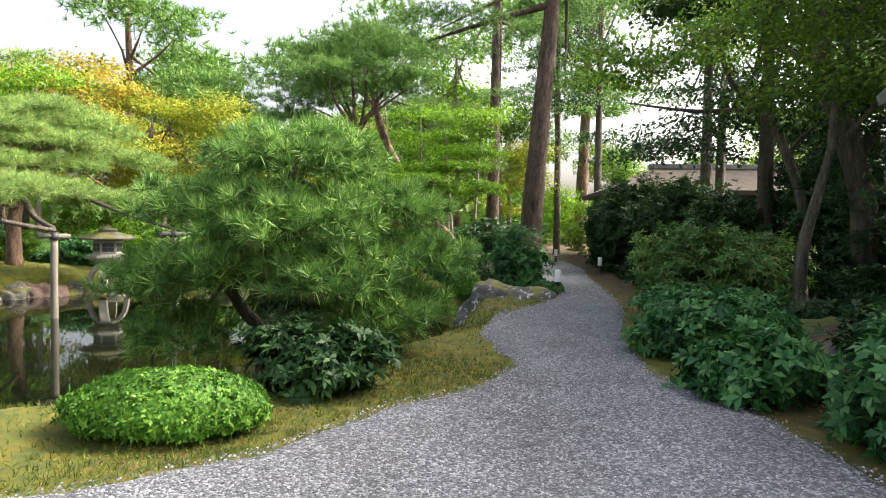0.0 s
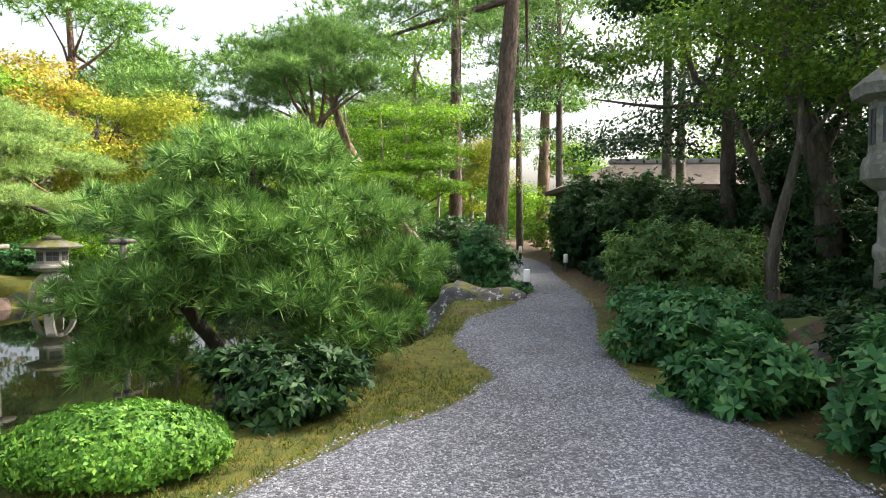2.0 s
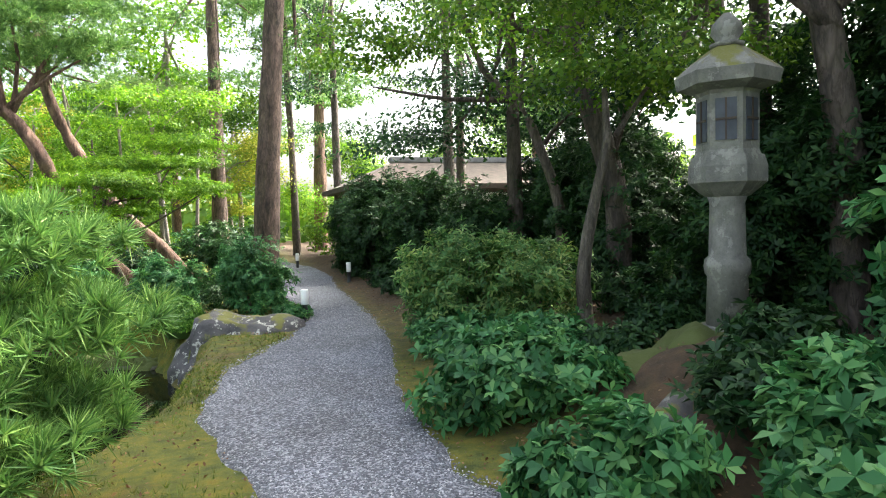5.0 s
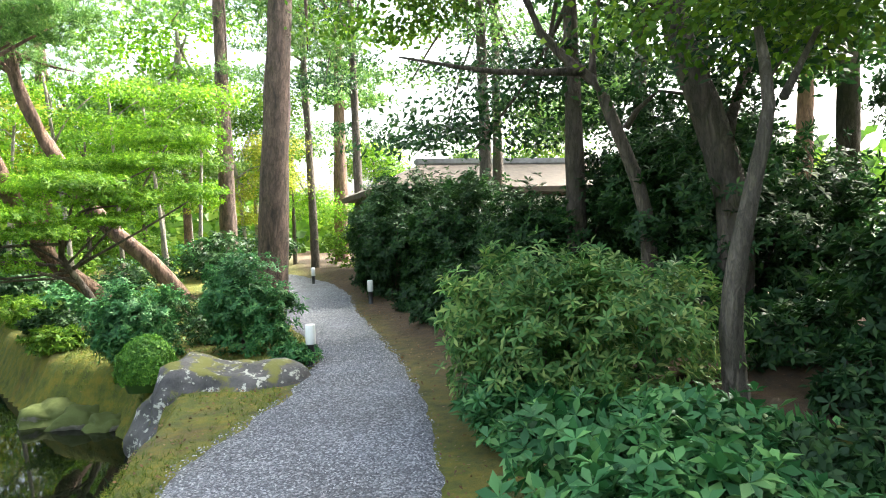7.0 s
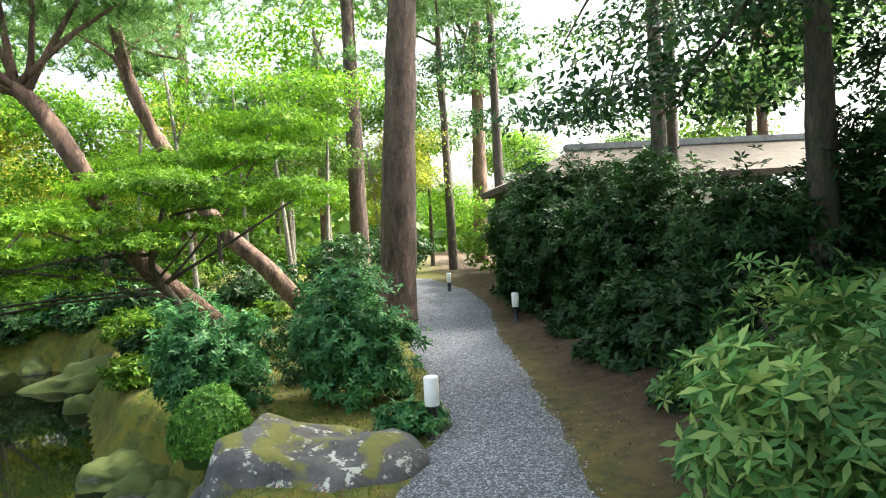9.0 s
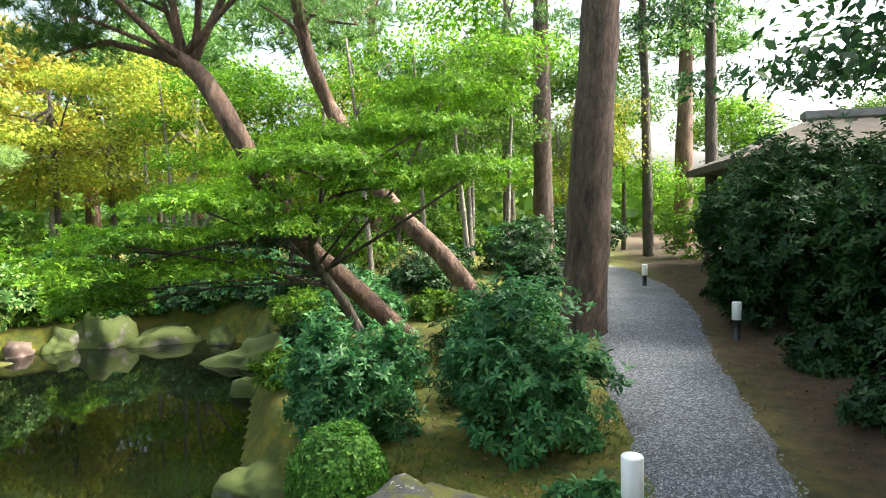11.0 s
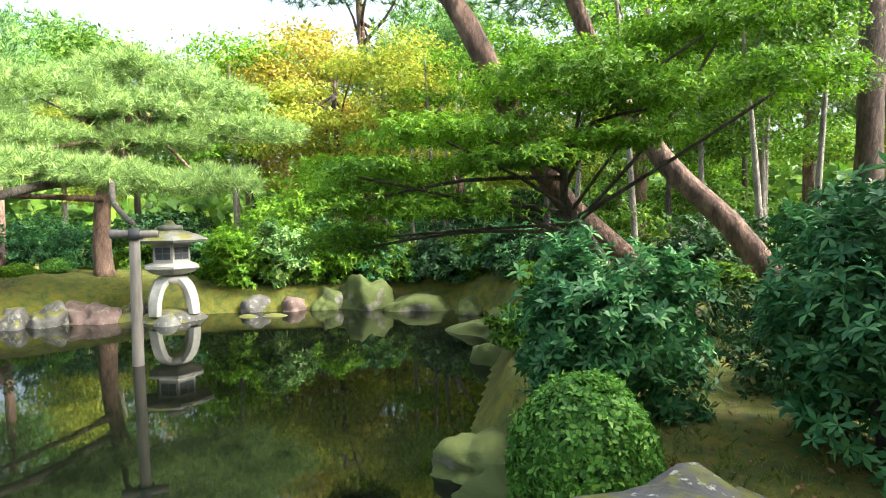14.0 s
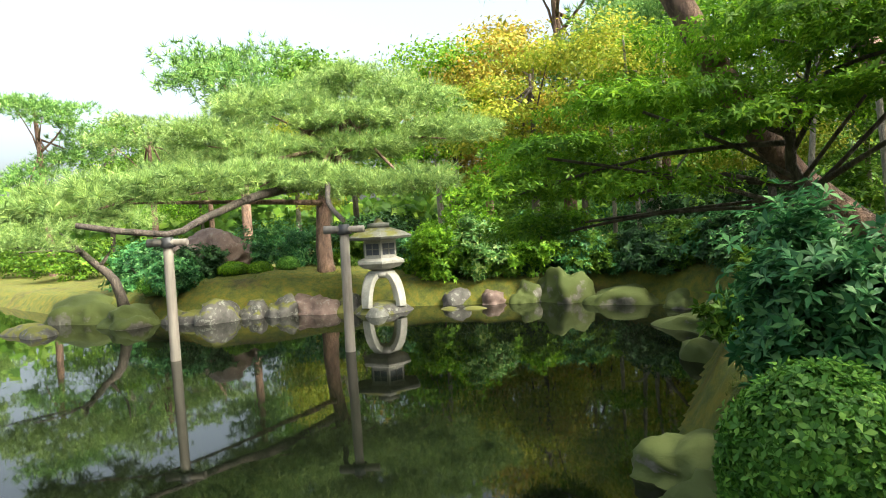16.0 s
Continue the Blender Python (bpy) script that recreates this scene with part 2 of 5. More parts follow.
M_TIMBER = plain_mat("dark_timber", (0.03, 0.02, 0.014), (0.08, 0.055, 0.035), 6.0, 0.7, 0.3, (1, 1, 0.2))


# ---- building helpers ----
def part(name, me, material, parent=None, label=""):
    """One mesh object; me is a bmesh or a mesh."""
    if isinstance(me, bmesh.types.BMesh):
        data = bpy.data.meshes.new(name)
        me.normal_update()
        me.to_mesh(data)
        me.free()
    else:
        data = me
    if not data.materials:
        data.materials.append(material)
    ob = new(name, data)
    if parent is not None:
        ob.parent = parent
    return tagged(ob, label)


def thing(name, place, label, category, group=""):
    ob = new(name)
    ob.location = place
    ob.empty_display_size = 0.1
    return tagged(ob, label, category, group)


def quick_mesh(name, verts, k, smooth=False):
    """A mesh of separate faces with k corners each."""
    v = np.asarray(verts, np.float32).reshape(-1, 3)
    n = len(v)
    me = bpy.data.meshes.new(name)
    me.vertices.add(n)
    me.vertices.foreach_set("co", v.ravel())
    me.loops.add(n)
    me.loops.foreach_set("vertex_index", np.arange(n, dtype=np.int32))
    me.polygons.add(n // k)
    me.polygons.foreach_set("loop_start", np.arange(0, n, k, dtype=np.int32))
    me.update(calc_edges=True)
    return me


def unit(v):
    return v / np.maximum(np.linalg.norm(v, axis=-1, keepdims=True), 1e-9)


def leaf_mesh(name, pts, normals, length, width, rng, droop=0.0):
    """Kite-shaped leaves at pts that face normals, folded a little by their random turn."""
    n = len(pts)
    nor = unit(normals + rng.normal(0, 0.45, (n, 3)))
    a = unit(np.cross(nor, rng.normal(0, 1, (n, 3))))
    a[:, 2] -= droop
    a = unit(a)
    b = unit(np.cross(nor, a))
    s = rng.uniform(0.65, 1.25, (n, 1))
    L, Wd = length * s, width * s
    v = np.stack((pts - a * L * 0.5, pts - a * L * 0.05 + b * Wd * 0.5 + nor * Wd * 0.15, pts + a * L * 0.5, pts - a * L * 0.05 - b * Wd * 0.5 + nor * Wd * 0.15), 1)
    return quick_mesh(name, v, 4)


def rosette_mesh(name, pts, normals, length, width, count, rng):
    """Whorls of leaves round twig ends."""
    n = len(pts)
    nor = unit(normals + rng.normal(0, 0.3, (n, 3)))
    u = unit(np.cross(nor, rng.normal(0, 1, (n, 3))))
    w = np.cross(nor, u)
    out = []
    for i in range(count):
        ang = 2 * np.pi * i / count + rng.normal(0, 0.3, (n, 1))
        d = unit(np.cos(ang) * u + np.sin(ang) * w + nor * rng.uniform(-0.15, 0.7, (n, 1)))
        side = unit(np.cross(nor, d))
        s = rng.uniform(0.7, 1.2, (n, 1))
        L, Wd = length * s, width * s
        mid = pts + d * L * 0.5
        out.append(np.stack((pts, mid + side * Wd * 0.5 + nor * Wd * 0.2, pts + d * L - nor * L * 0.12, mid - side * Wd * 0.5 + nor * Wd * 0.2), 1))
    return quick_mesh(name, np.concatenate(out), 4)


def needle_mesh(name, pts, normals, length, width, count, rng):
    """Tufts of needles, each a slim triangle."""
    n = len(pts)
    out = []
    for i in range(count):
        d = unit(normals * 0.75 + rng.normal(0, 0.62, (n, 3)))
        side = unit(np.cross(d, rng.normal(0, 1, (n, 3))))
        L = length * rng.uniform(0.7, 1.15, (n, 1))
        base = pts + d * L * 0.05
        out.append(np.stack((base - side * width * 0.5, base + side * width * 0.5, pts + d * L), 1))
    return quick_mesh(name, np.concatenate(out), 3)


def cloud(pads, n, rng, clump=0.16, clumps=40, shell=0.55, low=-0.35):
    """Points and normals in clumps near the skin of ellipsoids (x, y, z, rx, ry, rz)."""
    P, N = [], []
    vol = np.array([(p[3] * p[4] * p[5]) ** (2 / 3) for p in pads])
    for pad, share in zip(pads, vol / vol.sum()):
        c, r = np.array(pad[:3]), np.array(pad[3:6])
        k = max(4, int(clumps * share * len(pads) / max(1, len(pads) ** 0.5)))
        d = unit(rng.normal(0, 1, (k * 3, 3)))
        d = d[d[:, 2] > low][:k]
        k = len(d)
        cen = d * rng.uniform(shell, 1.0, (k, 1))
        m = max(1, int(n * share))
        pick = rng.integers(0, k, m)
        q = cen[pick] + rng.normal(0, clump, (m, 3)) * np.array((1, 1, 0.75))
        P.append(c + q * r)
        N.append(unit(d[pick] * 0.7 + np.array((0, 0, 0.6)) + rng.normal(0, 0.25, (m, 3))))
    return np.concatenate(P), np.concatenate(N)


def tube(points, r0, r1, sides=10, wobble=0.08, seed=0):
    """A tapered, slightly knotty limb along points."""
    rnd = random.Random(seed)
    pts = [Vector(p) for p in points]
    fine = []
    for i in range(len(pts) - 1):
        a, b = pts[i], pts[i + 1]
        pa, pb = pts[max(i - 1, 0)], pts[min(i + 2, len(pts) - 1)]
        steps = max(2, int((b - a).length / 0.35))
        for s in range(steps):
            u = s / steps
            fine.append(0.5 * ((2 * a) + (b - pa) * u + (2 * pa - 5 * a + 4 * b - pb) * u * u + (3 * a - pa - 3 * b + pb) * u ** 3))
    fine.append(pts[-1])
    bm = bmesh.new()
    rings = []
    for i, p in enumerate(fine):
        d = (fine[min(i + 1, len(fine) - 1)] - fine[max(i - 1, 0)]).normalized()
        u = d.orthogonal().normalized() if abs(d.z) > 0.9 else d.cross(Vector((0, 0, 1))).normalized()
        if abs(d.z) > 0.9:
            u = d.cross(Vector((0, 1, 0))).normalized()
        w = d.cross(u)
        k = i / max(1, len(fine) - 1)
        r = r0 + (r1 - r0) * k
        if i == 0:
            r *= 1.25
        rings.append([bm.verts.new(p + (u * math.cos(a) + w * math.sin(a)) * r * (1 + rnd.uniform(-wobble, wobble))) for a in [2 * math.pi * j / sides for j in range(sides)]])
    for a, b in zip(rings, rings[1:]):
        for j in range(sides):
            f = bm.faces.new((a[j], a[(j + 1) % sides], b[(j + 1) % sides], b[j]))
            f.smooth = True
    bm.faces.new(rings[-1])
    bm.faces.new(rings[0][::-1])
    return bm


def lathe(profile, sides=24, turn=0.0):
    """A turned solid from (radius, z) pairs; few sides give a polygon plan."""
    bm = bmesh.new()
    rings = [[bm.verts.new((r * math.cos(turn + 2 * math.pi * j / sides), r * math.sin(turn + 2 * math.pi * j / sides), z)) for j in range(sides)] for r, z in profile]
    for a, b in zip(rings, rings[1:]):
        for j in range(sides):
            f = bm.faces.new((a[j], a[(j + 1) % sides], b[(j + 1) % sides], b[j]))
            f.smooth = sides > 12
    bm.faces.new(rings[-1])
    bm.faces.new(rings[0][::-1])
    return bm


def box(x0, y0, z0, x1, y1, z1, bevel=0.0):
    bm = bmesh.new()
    bmesh.ops.create_cube(bm, size=1)
    for v in bm.verts:
        v.co = Vector(((x0 + x1) / 2 + v.co.x * (x1 - x0), (y0 + y1) / 2 + v.co.y * (y1 - y0), (z0 + z1) / 2 + v.co.z * (z1 - z0)))
    if bevel:
        bmesh.ops.bevel(bm, geom=bm.edges[:], offset=bevel, segments=2, affect="EDGES")
    return bm


def rock_bm(sx, sy, sz, seed, rough=0.25, sub=4):
    """A boulder that sits on z = 0."""
    bm = bmesh.new()
    bmesh.ops.create_icosphere(bm, subdivisions=sub, radius=1)
    off = Vector((seed * 7.3, seed * 3.1, seed * 1.7))
    for v in bm.verts:
        k = 1 + rough * (noise.noise(v.co * 1.1 + off) * 1.3 + noise.noise(v.co * 2.7 + off) * 0.6 + noise.noise(v.co * 6 + off) * 0.2)
        c = v.co * k
        c.x, c.y = math.copysign(abs(c.x) ** 0.85, c.x), math.copysign(abs(c.y) ** 0.85, c.y)
        c.z = max(-0.5, c.z)
        v.co = Vector((c.x * sx, c.y * sy, c.z * sz))
    for f in bm.faces:
        f.smooth = True
    return bm


def rock(name, x, y, z, sx, sy, sz, seed, mat, label, turn=0, group="", rough=0.42):
    ob = part(name, rock_bm(sx, sy, sz * 0.78, seed, rough), mat)
    ob.matrix_world = pose(x, y, z, 0, 0, turn)
    return tagged(ob, label, "rock", group)


# ---- plan: path edges, pond and relief ----
PATH_L = [(-9, -7), (-5.2, -0.6), (-3.0, 1.35), (-1.28, 2.26), (-0.72, 2.76), (-0.2, 3.66), (0.31, 4.17), (0.68, 4.95), (0.32, 6.5), (0.5, 8.0), (1.3, 9.5), (1.72, 11.0), (1.66, 12.2), (1.46, 14.1), (1.6, 16.8), (1.7, 19.4), (0.9, 22.0), (-1.0, 24.5)]
PATH_R = [(7, -7), (4.0, -0.6), (2.7, 1.2), (2.3, 2.8), (2.15, 3.8), (1.72, 4.85), (1.86, 6.8), (2.2, 8.2), (2.45, 10.0), (2.5, 11.0), (2.58, 12.5), (2.65, 14.5), (2.95, 17.6), (2.9, 20.4), (2.2, 24.0), (0.0, 27.0)]
POND = [(-3.2, 3.3), (-1.9, 4.2), (-0.6, 6.2), (-0.22, 7.2), (-0.12, 8.6), (0.0, 9.6), (-0.24, 10.5), (-0.54, 11.4), (-1.7, 12.4), (-2.99, 14.87), (-3.59, 16.52), (-4.79, 17.4), (-6.59, 17.66), (-7.65, 16.52), (-8.27, 15.79), (-9.64, 14.51), (-10.34, 13.75), (-10.66, 12.73), (-11.16, 11.53), (-13.33, 10), (-15.74, 9.3), (-20.58, 8.03), (-22, 8.0), (-24, 2.0), (-16, -4), (-8, -2.5), (-4.4, 1.6)]


def seg_dist(px, py, poly, closed):
    best = np.full(px.shape, 1e9)
    m = len(poly)
    for i in range(m if closed else m - 1):
        (ax, ay), (bx, by) = poly[i], poly[(i + 1) % m]
        dx, dy = bx - ax, by - ay
        t = np.clip(((px - ax) * dx + (py - ay) * dy) / (dx * dx + dy * dy), 0, 1)
        best = np.minimum(best, np.hypot(px - ax - t * dx, py - ay - t * dy))
    return best


def inside(px, py, poly):
    r = np.zeros(px.shape, bool)
    m = len(poly)
    for i in range(m):
        (ax, ay), (bx, by) = poly[i], poly[(i + 1) % m]
        if ay != by:
            r ^= ((ay > py) != (by > py)) & (px < (bx - ax) * (py - ay) / (by - ay) + ax)
    return r


PATH_POLY = PATH_L + PATH_R[::-1]
WATER_Z = -0.65


def smooth(a, b, x):
    t = np.clip((x - a) / (b - a), 0, 1)
    return t * t * (3 - 2 * t)


def hump(px, py, cx, cy, rx, ry, h):
    return h * np.exp(-(((px - cx) / rx) ** 2 + ((py - cy) / ry) ** 2))


def height(px, py):
    """The ground's height at arrays of places."""
    px, py = np.asarray(px, float), np.asarray(py, float)
    d = seg_dist(px, py, POND, True)
    d = np.where(inside(px, py, POND), -d, d)
    dp = np.where(inside(px, py, PATH_POLY), 0, seg_dist(px, py, PATH_POLY, True))
    z = -0.67 + (0.65 - 0.27 * smooth(-3.0, -6.5, px)) * smooth(-0.04, 0.34, d) - 0.6 * smooth(0.0, -0.8, d)
    off = smooth(0.1, 1.2, dp) * smooth(0.1, 0.8, d)
    z = z + off * (hump(px, py, -12.56, 13.12, 1.9, 2.8, 0.25) + hump(px, py, -15.49, 15.4, 6.4, 5, 0.2) + hump(px, py, -4, 21, 8, 3.2, 0.6) + hump(px, py, 3.7, 4.8, 0.9, 0.9, 0.42) + hump(px, py, 6, 8, 2.6, 6, 0.4) + hump(px, py, 0.1, 5.0, 0.35, 0.8, 0.08))
    z = z + off * 0.03 * (np.sin(px * 3.1 + py * 1.7) * np.sin(py * 2.3 - px) + 0.5 * np.sin(px * 7 + 1) * np.sin(py * 6.1))
    return np.where(dp < 0.02, np.minimum(z, -0.012), z)


def hz(x, y):
    return float(height(np.array([x]), np.array([y]))[0])


def axis(fine0, fine1, step, far):
    mid = list(np.arange(fine0, fine1 + 1e-6, step))
    lo, hi, s = [], [], step
    a, b = fine0, fine1
    while a > -far:
        s *= 1.35
        a, b = a - s, b + s
        lo.append(a), hi.append(b)
    return np.array(lo[::-1] + mid + hi)


def build_ground():
    xs, ys = axis(-15.5, 6.5, 0.14, 900), axis(0.5, 21.5, 0.14, 900)
    X, Y = np.meshgrid(xs, ys)
    Z = height(X, Y)
    nx, ny = len(xs), len(ys)
    v = np.stack((X, Y, Z), -1).reshape(-1, 3)
    i = np.arange(nx * ny).reshape(ny, nx)
    f = np.stack((i[:-1, :-1], i[:-1, 1:], i[1:, 1:], i[1:, :-1]), -1).reshape(-1, 4)
    me = bpy.data.meshes.new("ground")
    me.from_pydata(v.tolist(), [], f.tolist())
    me.polygons.foreach_set("use_smooth", np.ones(len(me.polygons), bool))
    tagged(part("ground", me, M_GROUND), "mossy garden ground with bare soil patches", "ground", kind="structure")


def build_path():
    """Gravel lies a little proud and thins out to an uneven edge."""
    xs, ys = np.arange(-9.2, 7.3, 0.08), np.arange(-7.2, 27.3, 0.08)
    X, Y = np.meshgrid(xs, ys)
    d = seg_dist(X, Y, PATH_POLY, True) * np.where(inside(X, Y, PATH_POLY), -1, 1)
    d = d + 0.035 * np.sin(X * 5.3 + Y * 2.1) * np.sin(Y * 6.7 - X * 3.0) + 0.02 * np.sin(X * 17 + 1.3) * np.sin(Y * 15)
    Z = 0.014 + 0.006 * np.sin(X * 2.1) * np.sin(Y * 1.3) - 0.075 * smooth(-0.1, 0.16, d)
    idx = np.full(X.shape, -1)
    near = d < 0.3
    idx[near] = np.arange(near.sum())
    q = np.stack((idx[:-1, :-1], idx[:-1, 1:], idx[1:, 1:], idx[1:, :-1]), -1).reshape(-1, 4)
    q = q[(q >= 0).all(1)]
    me = bpy.data.meshes.new("gravel_path")
    me.from_pydata(np.stack((X[near], Y[near], Z[near]), 1).tolist(), [], q.tolist())
    me.polygons.foreach_set("use_smooth", np.ones(len(me.polygons), bool))
    tagged(part("gravel_path", me, M_GRAVEL), "winding footpath of fine grey gravel", "path", kind="structure")


def scatter(n, x0, x1, y0, y1, rng, keep):
    x, y = rng.uniform(x0, x1, n), rng.uniform(y0, y1, n)
    k = keep(x, y)
    return x[k], y[k]


def build_pebbles():
    rng = np.random.default_rng(8)
    xs, ys = [], []
    for n, x0, x1, y0, y1 in ((26000, -2.2, 2.6, 1.6, 5.0), (26000, 0.2, 2.6, 4.5, 11.5), (9000, 1.3, 3.0, 11, 17)):
        x, y = scatter(n, x0, x1, y0, y1, rng, lambda a, b: inside(a, b, PATH_POLY) | (seg_dist(a, b, PATH_POLY, True) < 0.06 * rng.random(len(a))))
        xs.append(x), ys.append(y)
    x, y = np.concatenate(xs), np.concatenate(ys)
    n = len(x)
    c = np.stack((x, y, np.full(n, 0.014)), 1)
    s = rng.uniform(0.004, 0.0095, (n, 1))
    a = rng.uniform(0, 2 * np.pi, (n, 1))
    u, w = np.concatenate((np.cos(a), np.sin(a), rng.normal(0, 0.3, (n, 1))), 1), np.concatenate((-np.sin(a), np.cos(a), rng.normal(0, 0.3, (n, 1))), 1)
    up = np.array((0, 0, 1.0))
    top = c + up * s * 0.75 + rng.normal(0, 1, (n, 3)) * s * 0.15
    q = [c + u * s * 1.2, c + w * s * 0.9, c - u * s * 1.1, c - w * s]
    me = bpy.data.meshes.new("gravel_stones")
    vv = np.stack((q[0], q[1], q[2], q[3], top), 1).reshape(-1, 3)
    base = (np.arange(n) * 5)[:, None]
    f = (base[:, :, None] + np.array([(0, 1, 4), (1, 2, 4), (2, 3, 4), (3, 0, 4)])[None]).reshape(-1)
    me.vertices.add(len(vv))
    me.vertices.foreach_set("co", vv.astype(np.float32).ravel())
    me.loops.add(len(f))
    me.loops.foreach_set("vertex_index", f.astype(np.int32))
    me.polygons.add(len(f) // 3)
    me.polygons.foreach_set("loop_start", np.arange(0, len(f), 3, dtype=np.int32))
    me.update(calc_edges=True)
    tagged(part("gravel_stones", me, M_PEBBLE), "loose pale and dark grey gravel chips on the path", "gravel", kind="stuff")


def build_water():
    bm = bmesh.new()
    bmesh.ops.create_grid(bm, x_segments=40, y_segments=40, size=0.5)
    for v in bm.verts:
        v.co = Vector((-15.3 + v.co.x * 33, 7.8 + v.co.y * 27, WATER_Z))
    tagged(part("water", bm, M_WATER), "still dark green garden pond", "pond", kind="structure")


build_ground()
build_path()
build_water()


# ---- plants ----
def shrub(name, x, y, rx, ry, h, mat, seed, label, style="rosette", n=900, leaf=(0.07, 0.024), group="", lobes=6, low=-0.95, twig=M_BARK):
    rng = np.random.default_rng(seed)
    z = hz(x, y)
    ob = thing(name, (x, y, z - 0.02), label, "shrub", group)
    pads = [(0, 0, h * 0.46, rx * 0.86, ry * 0.86, h * 0.52)]
    for i in range(lobes):
        a = 2 * math.pi * i / max(1, lobes) + rng.uniform(-0.4, 0.4)
        k = rng.uniform(0.35, 0.6)
        pads.append((math.cos(a) * rx * 0.55, math.sin(a) * ry * 0.55, h * rng.uniform(0.16, 0.68), rx * k, ry * k, h * rng.uniform(0.26, 0.38)))
    P, N = cloud(pads, int(n * 1.35), rng, 0.13, 90, 0.55, low)
    P[:, 2] = np.maximum(P[:, 2], 0.03)
    if style == "rosette":
        me = rosette_mesh("leaves", P, N, leaf[0], leaf[1], 6, rng)
    elif style == "leaf":
        me = leaf_mesh("leaves", P, N, leaf[0], leaf[1], rng)
    part("leaves", me, mat, ob)
    for i in range(4):
        a = rng.uniform(0, 6.28)
        tip = Vector((math.cos(a) * rx * 0.5, math.sin(a) * ry * 0.5, h * 0.7))
        part("stem", tube([(0.03 * math.cos(a), 0.03 * math.sin(a), -0.05), tip * 0.5 + Vector((0.02, 0.02, 0)), tip], 0.012 + 0.01 * h, 0.004, 6, 0.05, seed + i), twig, ob)
    return ob


def clipped(name, x, y, rx, ry, h, mat, seed, label, n=2600, leaf=(0.028, 0.014)):
    """A sheared round shrub: leaves on a close, slightly bumpy skin over a solid dark core."""
    rng = np.random.default_rng(seed)
    z = hz(x, y)
    ob = thing(name, (x, y, z - 0.02), label, "shrub")
    d = unit(rng.normal(0, 1, (n * 2, 3)))
    d = d[d[:, 2] > -0.25][:n]
    bumpy = 1 + 0.05 * np.sin(d[:, :1] * 7 + seed) * np.sin(d[:, 1:2] * 6) + np.abs(rng.normal(0, 0.05, (len(d), 1))) * (rng.random((len(d), 1)) < 0.6)
    P = d * bumpy * np.array((rx, ry, h * 0.62)) + np.array((0, 0, h * 0.4))
    P[:, 2] = np.maximum(P[:, 2], 0.02)
    part("leaves", rosette_mesh("leaves", P, d, leaf[0], leaf[1], 4, rng), mat, ob)
    # solid lump in the dark leaf colour, darkening the gaps between the leaves
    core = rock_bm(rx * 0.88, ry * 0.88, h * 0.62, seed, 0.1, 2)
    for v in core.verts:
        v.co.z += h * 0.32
    part("dark_core", core, M_DARKLEAF, ob)
    return ob


def tree(name, x, y, trunk, r0, r1, limbs, pads, mat, bark, seed, label, style, n, leaf, group="", clumps=60, clump=0.16, count=10, limb_r=0.045, low=-0.35, z=None):
    """A tree with its base at x, y; trunk, limb and pad places are relative to it."""
    rng = np.random.default_rng(seed)
    ob = thing(name, (x, y, hz(x, y) if z is None else z), label, "tree", group)
    trunk = [(trunk[0][0], trunk[0][1], -0.15)] + list(trunk[1:])
    part("trunk", tube(trunk, r0, r1, 12, 0.07, seed), bark, ob)
    for i, l in enumerate(limbs):
        part("limb", tube(l, limb_r * rng.uniform(0.8, 1.2), 0.012, 8, 0.1, seed + i), bark, ob)
    P, N = cloud(pads, n, rng, clump, clumps, 0.35 if style == "needle" else 0.4, low)
    if style == "needle":
        me = needle_mesh("crown", P, N, leaf[0], leaf[1], count, rng)
    elif style == "rosette":
        me = rosette_mesh("crown", P, N, leaf[0], leaf[1], 5, rng)
    else:
        me = leaf_mesh("crown", P, N, leaf[0], leaf[1], rng)
    part("crown", me, mat, ob)
    return ob


def rel(points, base):
    return [tuple(p[i] - base[i] for i in range(3)) for p in points]


def auto_limbs(trunk, pads, rng, start=0.45):
    """Limbs from the trunk's upper part out to each pad."""
    out = []
    t = [Vector(p) for p in trunk]
    for pd in pads:
        k = rng.uniform(start, 0.95) * (len(t) - 1)
        i = min(int(k), len(t) - 2)
        a = t[i].lerp(t[i + 1], k - i)
        b = Vector((pd[0], pd[1], pd[2] - pd[5] * 0.3))
        m = a.lerp(b, 0.5) + Vector((rng.uniform(-0.15, 0.15), rng.uniform(-0.15, 0.15), rng.uniform(-0.05, 0.2)))
        out.append([tuple(a), tuple(m), tuple(b)])
    return out


# ---- near bank: shaped pine over the water ----
def pad_tree(name, x, y, z, trunk, r0, r1, pads, mat, bark, seed, label, style, n, leaf, **kw):
    """Like tree(), with all places in the world's metres."""
    base = (x, y, z)
    tr = rel(trunk, base)
    pd = [(*rel([p[:3]], base)[0], *p[3:]) for p in pads]
    rng = np.random.default_rng(seed + 100)
    return tree(name, x, y, tr, r0, r1, auto_limbs(tr, pd, rng, kw.pop("start", 0.45)), pd, mat, bark, seed, label, style, n, leaf, z=z, **kw)


